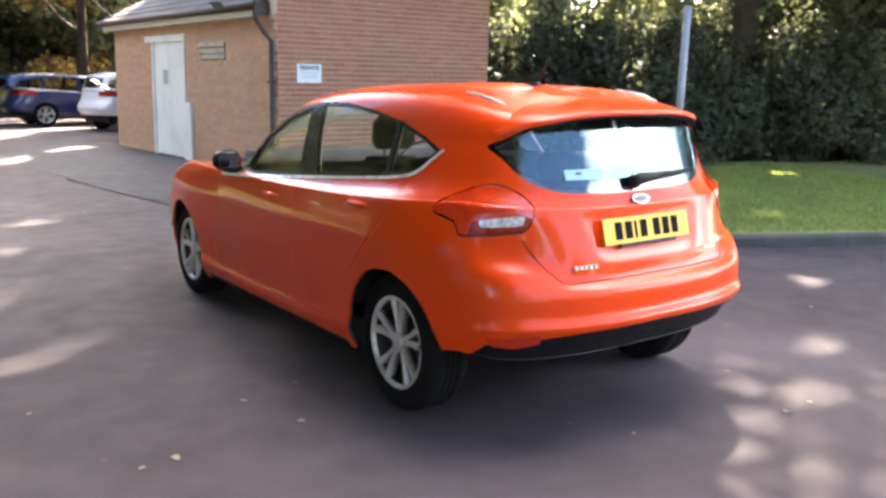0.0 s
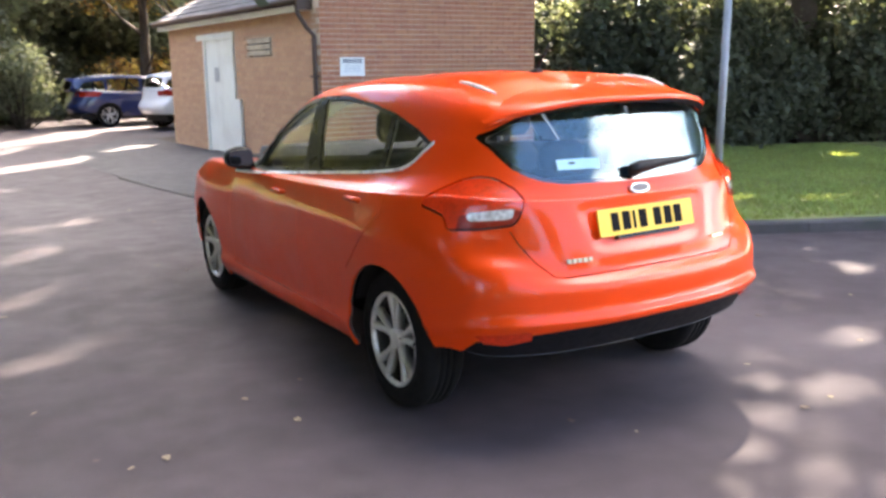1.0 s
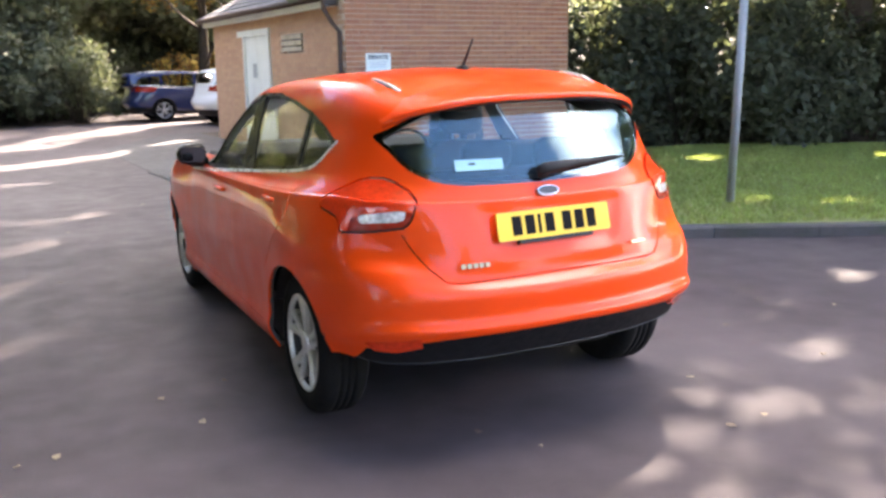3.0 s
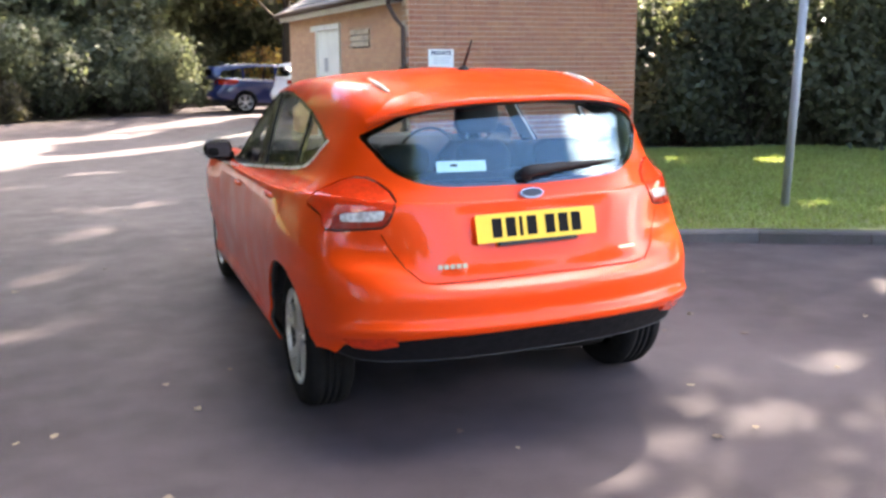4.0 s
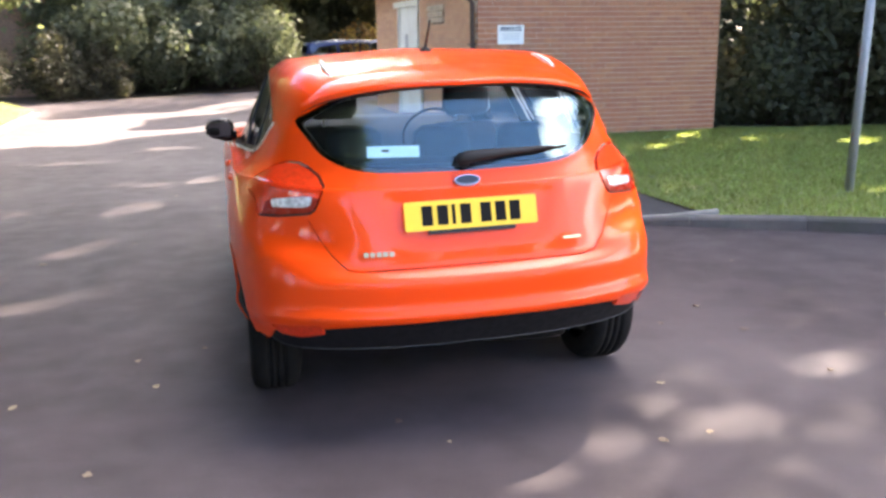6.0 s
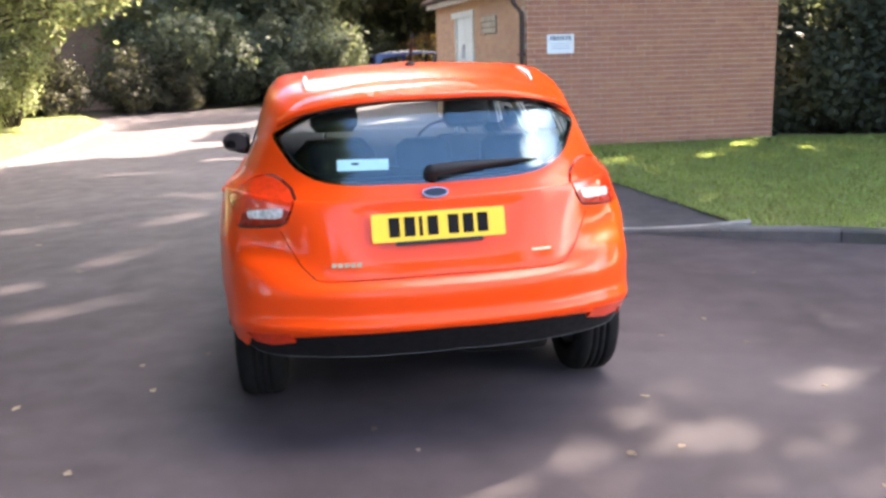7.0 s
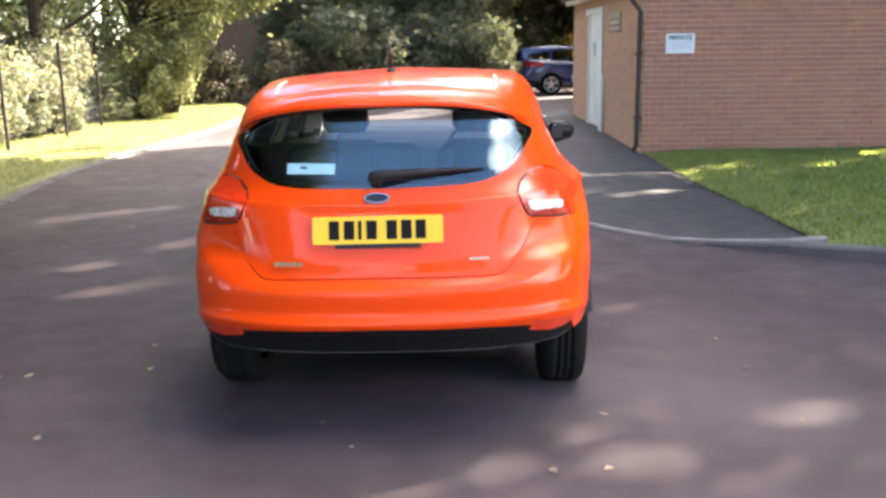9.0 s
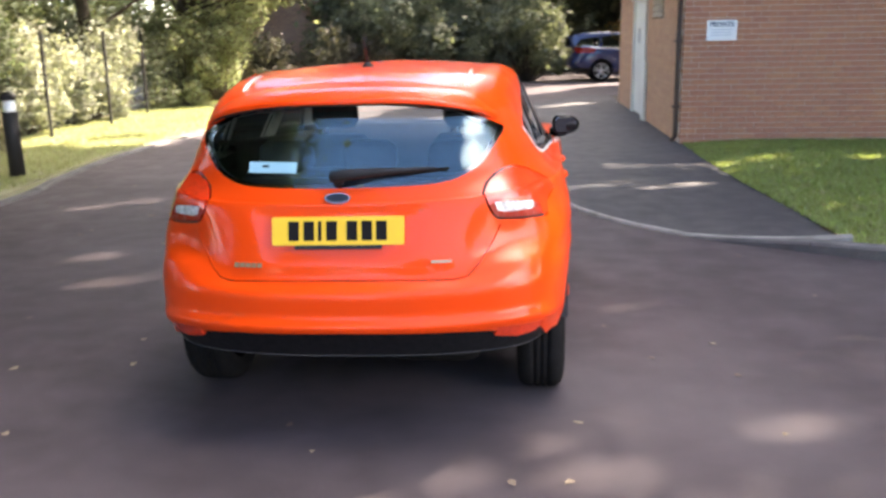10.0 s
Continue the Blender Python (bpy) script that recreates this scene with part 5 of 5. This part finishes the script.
for i, (x, y, h, s) in enumerate([(-0.6, 27.2, 2.8, 1.6), (1.2, 27.4, 2.8, 1.6), (3.0, 29.0, 3.0, 1.7), (3.9, 31.6, 3.0, 1.7), (4.4, 34.4, 3, 1.8), (6.8, 36.6, 3.2, 1.9), (10, 38, 3.2, 2.0), (14, 39, 3.2, 2.0), (18, 39, 3.2, 2.0),
                                  (-2.2, 29.4, 4.2, 2.2), (1.0, 31.0, 4.4, 2.3), (2.2, 34.4, 4.6, 2.4), (-5.5, 29.5, 4.4, 2.4)]):
    shrub(x, y, h, s, 9000, 0.075, LEAF_WOOD, 80 + i)
for i, (x, y, h, s) in enumerate([(9.0, 33.0, 8, 2.2), (11.2, 34.2, 9, 2.6)]):
    tree(x, y, h, s, 0.2, 1.2, 14000, 0.085, LEAF_AMBER, 230 + i, "tree with amber leaves, the sun's glow put into their colour", clumps=34)
fill = random.Random(31)
for i in range(18):
    shrub(fill.uniform(-1.5, 4.2), fill.uniform(27.0, 31.0), fill.uniform(1.2, 3.6), fill.uniform(0.7, 1.3), 4500, 0.075, LEAF_WOOD, 200 + i)
# brown scrub before the brick outbuilding
for i, (x, y, h, s) in enumerate([(-3.0, 24.6, 1.5, 1.1), (-1.6, 25.2, 1.6, 1.1), (-0.4, 25.6, 1.3, 0.9), (-4.2, 24.2, 1.6, 1.1)]):
    shrub(x, y, h, s, 5000, 0.05, LEAF_BROWN, 95 + i, "brownish scrub in front of the brick outbuilding")
# growth along the wire fence, sun and shade put into its leaf colours, and boughs that reach out over it
BOUGHS = [(1.5, 0.0, 2.0), (1.9, 0.2, 2.4), (2.3, -0.1, 2.45), (2.7, 0.1, 2.65), (3.1, 0.0, 2.8), (1.6, -0.2, 2.8), (2.2, 0.2, 3.1), (2.8, -0.2, 3.3), (3.2, 0.1, 3.2), (1.8, 0.0, 3.5), (2.5, 0.0, 3.8)]
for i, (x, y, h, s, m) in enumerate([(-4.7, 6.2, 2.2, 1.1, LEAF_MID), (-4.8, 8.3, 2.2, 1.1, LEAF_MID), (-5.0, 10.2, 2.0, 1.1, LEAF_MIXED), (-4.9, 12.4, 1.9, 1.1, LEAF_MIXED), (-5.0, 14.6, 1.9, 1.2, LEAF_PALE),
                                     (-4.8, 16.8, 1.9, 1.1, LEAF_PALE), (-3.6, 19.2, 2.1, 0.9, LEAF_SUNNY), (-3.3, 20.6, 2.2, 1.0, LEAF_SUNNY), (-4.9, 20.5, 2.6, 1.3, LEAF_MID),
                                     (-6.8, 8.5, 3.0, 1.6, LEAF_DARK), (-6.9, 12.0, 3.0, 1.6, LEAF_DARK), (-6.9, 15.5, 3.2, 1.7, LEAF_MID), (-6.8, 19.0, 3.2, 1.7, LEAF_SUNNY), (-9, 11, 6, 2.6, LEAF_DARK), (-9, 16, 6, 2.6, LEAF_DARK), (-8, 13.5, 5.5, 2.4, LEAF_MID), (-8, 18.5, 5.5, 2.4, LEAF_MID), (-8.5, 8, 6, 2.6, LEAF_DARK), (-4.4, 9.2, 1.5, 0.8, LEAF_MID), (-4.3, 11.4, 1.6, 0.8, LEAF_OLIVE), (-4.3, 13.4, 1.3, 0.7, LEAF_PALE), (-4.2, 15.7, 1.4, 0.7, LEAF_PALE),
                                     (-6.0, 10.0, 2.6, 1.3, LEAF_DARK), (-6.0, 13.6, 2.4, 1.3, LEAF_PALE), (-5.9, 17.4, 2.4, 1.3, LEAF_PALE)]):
    shrub(x, y, h, s, 9000, 0.042, m, 100 + i, "green bramble growing through the wire fence, sun and shade put into its leaf tones")
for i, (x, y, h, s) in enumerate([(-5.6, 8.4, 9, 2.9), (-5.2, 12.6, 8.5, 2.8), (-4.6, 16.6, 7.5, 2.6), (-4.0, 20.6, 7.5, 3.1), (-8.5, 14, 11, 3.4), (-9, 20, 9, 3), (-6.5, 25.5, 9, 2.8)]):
    tree(x, y, h, s, 0.14, 1.9, 34000, 0.06, LEAF_SUNNY if i == 3 else LEAF_MIXED if i in (1, 2) else LEAF_MID, 120 + i, "broadleaf tree overhanging the wire fence, sun and shade put into its leaf tones", boughs=BOUGHS if i == 3 else ())
# unseen trees added behind and left of the drive, to reflect and block skylight
for i, (x, y, h, s) in enumerate([(-4.8, 5.5, 12.5, 7.5), (-6.4, -0.5, 15, 7.0), (-6.2, -6, 10, 3.6), (-7, -10, 6, 2.8), (-4, -15, 6, 3.0), (3, -18, 6, 3.0), (10, -19, 5.5, 3.2), (17, -15, 5.5, 3.2)]):
    tree(x, y, h, s, 0.2, 4.5 if h > 11 else 1.2, 52000 if h > 11 else 9000, 0.2 if h > 11 else 0.15, LEAF_DARK, 140 + i, clumps=80 if h > 11 else 26)
for i, (x, y) in enumerate([(-7, 1.5), (-7.5, -4), (-6.5, -11), (0, -15.5), (6.5, -16), (13, -14), (-6.0, 3.5)]):
    shrub(x, y, 2.6, 2.0, 5000, 0.09, LEAF_MID, 160 + i)


# ---- parked cars at the end of the drive ----
DARK_BLUE = material("dark_blue_paint", (0.006, 0.018, 0.088), 0.35, vary=0.05, scale=3, fine=600, coat=1.0)
PEARL_WHITE = material("white_car_paint", (0.78, 0.78, 0.78), 0.35, vary=0.03, scale=3, fine=600, coat=1.0)


def stretch(curves, back, length, height, tail):
    """Feature lines for another car: a longer tail, another length and height; tail moves the roof's end back."""
    out = []
    for i, c in enumerate(curves):
        row = []
        for j, (x, y, z) in enumerate(c):
            if y < 0.6:
                y -= back * min(1.0, (0.6 - y) / 0.9)
            if i >= 5 and y < 0.5:
                y -= tail * min(1.0, (0.5 - y) / 0.8) * (1.0 if i == 5 else 1.15)
            row.append((x, y * length, z * height if z > 0.5 else z))
        out.append(row)
    return out


def parked_car(name, label, curves, paint, x, y, turn, length, height, tail_y, rails):
    c = thing(name, x, y, 0, turn, label, "car")
    b = hull_bmesh(curves, 8, 6)
    lay = b.faces.layers.int.new("panel")
    L, H = length, height
    for q0 in (0.0, 2.65 * L):
        imprint(b, lay, [(q0 + 0.36 * math.cos(a), 0.33 + 0.36 * math.sin(a)) for a in np.linspace(0, 2 * math.pi, 28, endpoint=False)], "side", 99)
    imprint(b, lay, [(1.75 * L, .96 * H), (0.95 * L, 1.0 * H), (0.98 * L, 1.36 * H), (1.12 * L, 1.345 * H), (1.45 * L, 1.2 * H)], "side", 2)
    imprint(b, lay, [(0.88 * L, 1.0 * H), (0.02, 1.04 * H), (0.02, 1.33 * H), (0.5, 1.365 * H), (0.91 * L, 1.365 * H)], "side", 3)
    imprint(b, lay, [(-0.05, 1.045 * H), (tail_y + 0.22, 1.07 * H), (tail_y + 0.36, 1.25 * H), (-0.05, 1.32 * H)], "side", 4)
    imprint(b, lay, ribbon([(1.85 * L, .935 * H), (0.9 * L, .985 * H), (0.0, 1.03 * H), (tail_y + 0.18, 1.055 * H)], 0.012), "side", 5)
    imprint(b, lay, [(-.2, 1.0 * H), (.60, 1.0 * H), (.69, 1.03 * H), (.56, 1.34 * H), (.46, 1.375 * H), (-.2, 1.385 * H)], "front", 13, (0,))
    imprint(b, lay, [(-.2, 1.05 * H), (.45, 1.06 * H), (.55, 1.12 * H), (.52, 1.30 * H), (-.2, 1.345 * H)], "rear", 9)
    imprint(b, lay, [(.60, .86 * H), (1.0, .86 * H), (1.0, 1.0 * H), (.62, 1.02 * H)], "rear", 6, (0,))
    imprint(b, lay, [(tail_y - 0.4, .84 * H), (tail_y - 0.4, 1.0 * H), (tail_y + 0.22, .98 * H), (tail_y + 0.18, .87 * H)], "side", 6, (0, 6))
    imprint(b, lay, [(2.2 * L, .1), (2.2 * L, .3), (.35, .3), (.35, .1)], "side", 10, (0,))
    imprint(b, lay, [(-.1, .1), (-.1, .42), (1, .42), (1, .1)], "rear", 10, (0,))
    b.normal_update()

    def add(nm, ids, mat, sides="both", out=0.0, skirt=0.01, lab=""):
        v, f, n = panel(b, lay, ids, sides, out, skirt)
        if f:
            mesh_object(nm, v, f, mat, c, True, lab, n)

    add("body", (0,), paint)
    add("lower_trim", (10,), BLACK_PLASTIC)
    add("windscreen", (13,), GLASS, skirt=0)
    add("rear_window", (9,), GLASS, skirt=0)
    for side in ("left", "right"):
        add("window", (2,), pane, side, -0.004, 0)
        add("window", (3,), pane, side, -0.004, 0)
        add("quarter_window", (4,), pane, side, -0.004, 0)
        add("chrome_strip", (5,), CHROME, side, 0.003)
        add("tail_light", (6,), DARK_LENS, side, 0.004, 0.02, "red tail light")
    add("inner_lining", (0, 5, 6, 10), TRIM_GREY, out=-0.03, skirt=0)
    b.free()
    for sd in (-1, 1):
        for wy in (0.0, 2.65 * L):
            wheel(c, sd * 0.765, wy, sd, 0.325, 0.225)
        if rails:
            v, f = tube([(sd * .60, tail_y + .30, 1.375 * H), (sd * .60, tail_y + .40, 1.415 * H), (sd * .615, .4, 1.445 * H), (sd * .60, .95 * L, 1.425 * H), (sd * .59, 1.05 * L, 1.39 * H)], .014, 8)
            mesh_object("roof_rail", v, f, CHROME, c, True, "silver roof rail")
        v, f = blob([((sd * .98, 1.75 * L, .96 * H), .06, .04), ((sd * .99, 1.75 * L, 1.02 * H), .1, .055), ((sd * .98, 1.75 * L, 1.07 * H), .07, .04)])
        mesh_object("door_mirror", v, f, paint, c, True)
    part("underbody", box(-0.68, tail_y + 0.25, 0.22, 0.68, 3.3 * L, 0.36, 0.03), BLACK_PLASTIC, c)
    v, f = blob([((0, .28, .40), .62, .24), ((0, .28, .55), .62, .24), ((0, .0, .8), .6, .07), ((0, -.05, 1.02), .58, .05)])
    mesh_object("rear_bench", v, f, SEAT_CLOTH, c, True)
    return c


parked_car("estate_car", "dark blue estate car with silver roof rails parked under trees", stretch(HATCH, 0.10, 1.04, 1.0, 0.24), DARK_BLUE, 6.33, 27.9, -88, 1.04, 1.0, -0.98, True)
parked_car("small_car", "white small hatchback parked behind the brick building", stretch(HATCH, 0.0, 0.97, 1.05, 0.05), PEARL_WHITE, 7.6, 24.9, -80, 0.97, 1.05, -0.78, False)


# ---- fence, outbuilding ----
def wire_fence():
    fence = thing("wire_fence", -3.6, 0, 0.05, 0, "green wire mesh fence with slim posts along the verge", "fence")
    ys = [4.5 + 2.1 * i for i in range(9)]
    for i, y in enumerate(ys):
        x = 0.12 * math.sin(i * 1.7)
        part("post", box(x - 0.02, y - 0.02, -0.05, x + 0.02, y + 0.02, 1.65), BLACK_PLASTIC, fence)
        if i + 1 < len(ys):
            x2 = 0.12 * math.sin((i + 1) * 1.7)
            wv, wf = [], []
            for k in range(1, 21):
                t = k / 21
                add_box(wv, wf, x + (x2 - x) * t - 0.001, y + 2.1 * t - 0.001, 0.03, x + (x2 - x) * t + 0.001, y + 2.1 * t + 0.001, 1.58)
            for k in range(9):
                z = 0.05 + k * 0.19
                q = len(wv)
                for e in (0.0013, -0.0013):
                    wv += [(x + e, y, z + e), (x2 + e, y + 2.1, z + e), (x2 + e, y + 2.1, z - e), (x + e, y, z - e)]
                wf += [(q, q + 1, q + 5, q + 4), (q + 2, q + 3, q + 7, q + 6)]
            mesh_object("mesh_panel", wv, wf, WIRE, fence)


wire_fence()
out = thing("brick_outbuilding", -3.8, 27.3, 0, 6, "low brown brick outbuilding half hidden by scrub", "outbuilding")
bv, bf = [], []
add_box(bv, bf, -2.4, -0.012, 0, 2.0, 2.4, 2.9)
mesh_object("wall", bv, bf, MORTAR_TAN, out)
bv, bf = [], []
for u, v_, l in brick_panel(-2.4, 2.0, 0, 2.9):
    add_box(bv, bf, u, -0.024, v_, u + l, -0.008, v_ + 0.065)
mesh_object("brickwork", bv, bf, BRICK_DULL, out)["kind"] = "stuff"
part("roof", box(-2.6, -0.25, 2.9, 2.2, 2.6, 3.05, 0.02), ROOF_TILE, out, "flat dark roof")


# ---- notice lettering ----
def lettering(text, size, mat, parent, m):
    cu = bpy.data.curves.new("lettering", "FONT")
    cu.body, cu.size, cu.extrude, cu.offset, cu.align_x = text, size, 0.001, 0.0035, "CENTER"
    tmp = bpy.data.objects.new("lettering", cu)
    scene.collection.objects.link(tmp)
    me = bpy.data.meshes.new_from_object(tmp.evaluated_get(bpy.context.evaluated_depsgraph_get()))
    bpy.data.objects.remove(tmp)
    me.materials.append(mat)
    ob = new("lettering", me)
    ob.parent, ob.matrix_basis = parent, m
    return ob


lettering("PRIVATE", 0.086, SIGN_BLUE, notice, pose(0.203, -0.002, 0.188, 90))
for z, w in ((0.142, 0.29), (0.106, 0.25), (0.070, 0.27)):
    part("text_bar", box(0.203 - w / 2, -0.003, z, 0.203 + w / 2, 0.001, z + 0.010), SIGN_GREY, notice)


# ---- fallen leaves and small stones on the drive ----
def leaf_mesh(seed):
    r = random.Random(seed)
    n = 9
    v, f = [(0, 0, 0.008)], []
    for k in range(n):
        a = 2 * math.pi * k / n
        rad = (0.55 + 0.45 * abs(math.cos(a * 1.5))) * r.uniform(0.8, 1.15)
        v.append((0.036 * rad * math.cos(a) * 1.3, 0.030 * rad * math.sin(a), 0.004 + r.uniform(0, 0.014)))
    f = [(0, 1 + k, 1 + (k + 1) % n) for k in range(n)]
    v += [(x, y, z - 0.002) for x, y, z in v]
    f += [(10, 11 + (k + 1) % n, 11 + k) for k in range(n)] + [(1 + k, 11 + k, 11 + (k + 1) % n, 1 + (k + 1) % n) for k in range(n)]
    me = bpy.data.meshes.new("fallen_leaf")
    me.from_pydata(v, [], f)
    me.update()
    me.materials.append(DRY_LEAF)
    return me


leaf_kinds = [leaf_mesh(300 + i) for i in range(6)]
LEAF_SPOTS = [(0.95, 3.40), (1.05, 3.25), (3.06, 8.64), (2.17, 7.81), (2.90, 2.42), (3.70, 2.19), (1.39, 5.50), (2.00, 3.82), (1.19, 3.27), (2.72, 10.1), (0.83, 4.09), (2.75, 2.66), (1.68, 3.72),
              (1.78, 3.34), (3.98, 2.73), (0.08, 6.30), (-0.20, 8.02), (4.40, 3.51), (3.91, 2.21), (1.57, 2.52), (0.93, 5.98), (5.33, 5.61)]
lr = random.Random(5)
LEAF_SPOTS += [(lr.uniform(-1.2, 3.2), lr.uniform(4.5, 20)) for _ in range(22)] + [(lr.uniform(4.2, 6.0), lr.uniform(1.5, 5.2)) for _ in range(9)] + [(lr.uniform(-1.0, 2.0), lr.uniform(3.0, 9.0)) for _ in range(16)]
for i, (x, y) in enumerate(LEAF_SPOTS):
    ob = new("fallen_leaf", leaf_kinds[i % 6])
    sc = lr.uniform(0.35, 0.7)
    ob.matrix_world = pose(x, y, 0.001, lr.uniform(-6, 6), lr.uniform(-6, 6), lr.uniform(0, 360)) @ Matrix.Diagonal((sc, sc, sc, 1))
    tagged(ob, "dry curled brown leaf lying on the asphalt", "leaf", "leaves on the drive")


# ---- grass ----
def grass(name, outline, z, count, seed, tall, label, mat):
    r = np.random.default_rng(seed)
    P = np.array(outline)
    lo, hi = P.min(0), P.max(0)
    pts = r.uniform(lo, hi, (count * 2, 2))
    a, b = pts[:, 0], pts[:, 1]
    keep = np.zeros(len(pts), bool)
    for i in range(len(P)):
        (x0, y0), (x1, y1) = P[i], P[(i + 1) % len(P)]
        if y0 != y1:
            keep ^= ((y0 > b) != (y1 > b)) & (a < (x1 - x0) * (b - y0) / (y1 - y0) + x0)
    pts = pts[keep][:count]
    n = len(pts)
    ang = r.uniform(0, 6.283, n)
    h = tall * r.uniform(0.4, 1.2, n)
    w = 0.006 * r.uniform(0.7, 1.5, n)
    lean = r.normal(scale=0.5, size=(n, 2)) * h[:, None]
    height = np.array([lawn_height(q[0], q[1]) for q in pts]) if z is None else np.full(n, z)
    base = np.column_stack([pts, height - 0.004])
    side = np.column_stack([np.cos(ang) * w, np.sin(ang) * w, np.zeros(n)])
    tip = base + np.column_stack([lean, h])
    V = np.stack([base - side, base + side, tip], axis=1).reshape(-1, 3)
    ob = fast_mesh(name, V, np.arange(n * 3).reshape(-1, 3), mat, None)
    return tagged(ob, label, "grass", kind="stuff")


grass("grass", [(6.25, 5.8), (6.75, 5.42), (7.45, 5.08), (8.28, 4.72), (8.88, 4.48), (12.1, 3.3), (15, 9.5), (12, 11.3), (10, 12), (6.06, 12), (6.05, 10.5), (6.08, 9.0), (6.17, 7.4)], None, 120000, 3, 0.045, "short green grass blades of the mown lawn", GRASS)
grass("grass", [(-1.62, 6), (-1.65, 9.0), (-1.8, 11), (-1.65, 13), (-1.35, 16), (-1.35, 20.5), (-2.6, 24), (-4.2, 24), (-4.2, 6)], 0.05, 60000, 4, 0.06, "sunlit grass blades of the verge", VERGE_GRASS)


# ---- bricks ----
def brick_mesh(name, w, mat):
    bm_ = box(0, 0, 0, w, 0.02, 0.065)
    me = bpy.data.meshes.new(name)
    bm_.to_mesh(me)
    bm_.free()
    me.materials.append(mat)
    return me


kinds = {}
laid, rest_v, rest_f = 0, [], []
for u, v_, l in brick_panel(WX0, WX1, 0.0, 2.87):
    proud = random.uniform(-0.002, 0.002)
    if v_ < 1.24 and laid < 300:
        key = round(l, 3)
        if key not in kinds:
            kinds[key] = brick_mesh("brick", l, BRICK)
        ob = new("brick", kinds[key])
        ob.parent, ob.location = front_wall, (u, WY0 + proud, v_)
        laid += 1
    else:
        add_box(rest_v, rest_f, u, WY0 + proud, v_, u + l, WY0 + 0.02, v_ + 0.065)
ob = mesh_object("brickwork", rest_v, rest_f, BRICK_JOINED, front_wall)
ob["kind"] = "stuff"
rest_v, rest_f = [], []
for u, v_, l in brick_panel(WY0 + 0.02, WY1, 0.0, EAVES, [(DOOR[0] - 0.02, DOOR[1] + 0.02, 0, DOOR[2]), (VENT[0], VENT[1], VENT[2], VENT[3])]):
    p = random.uniform(-0.002, 0.002)
    add_box(rest_v, rest_f, WX0 + p, u, v_, WX0 + 0.02, u + l, v_ + 0.065)
ob = mesh_object("brickwork", rest_v, rest_f, BRICK_TAN, side_wall)
ob["kind"] = "stuff"
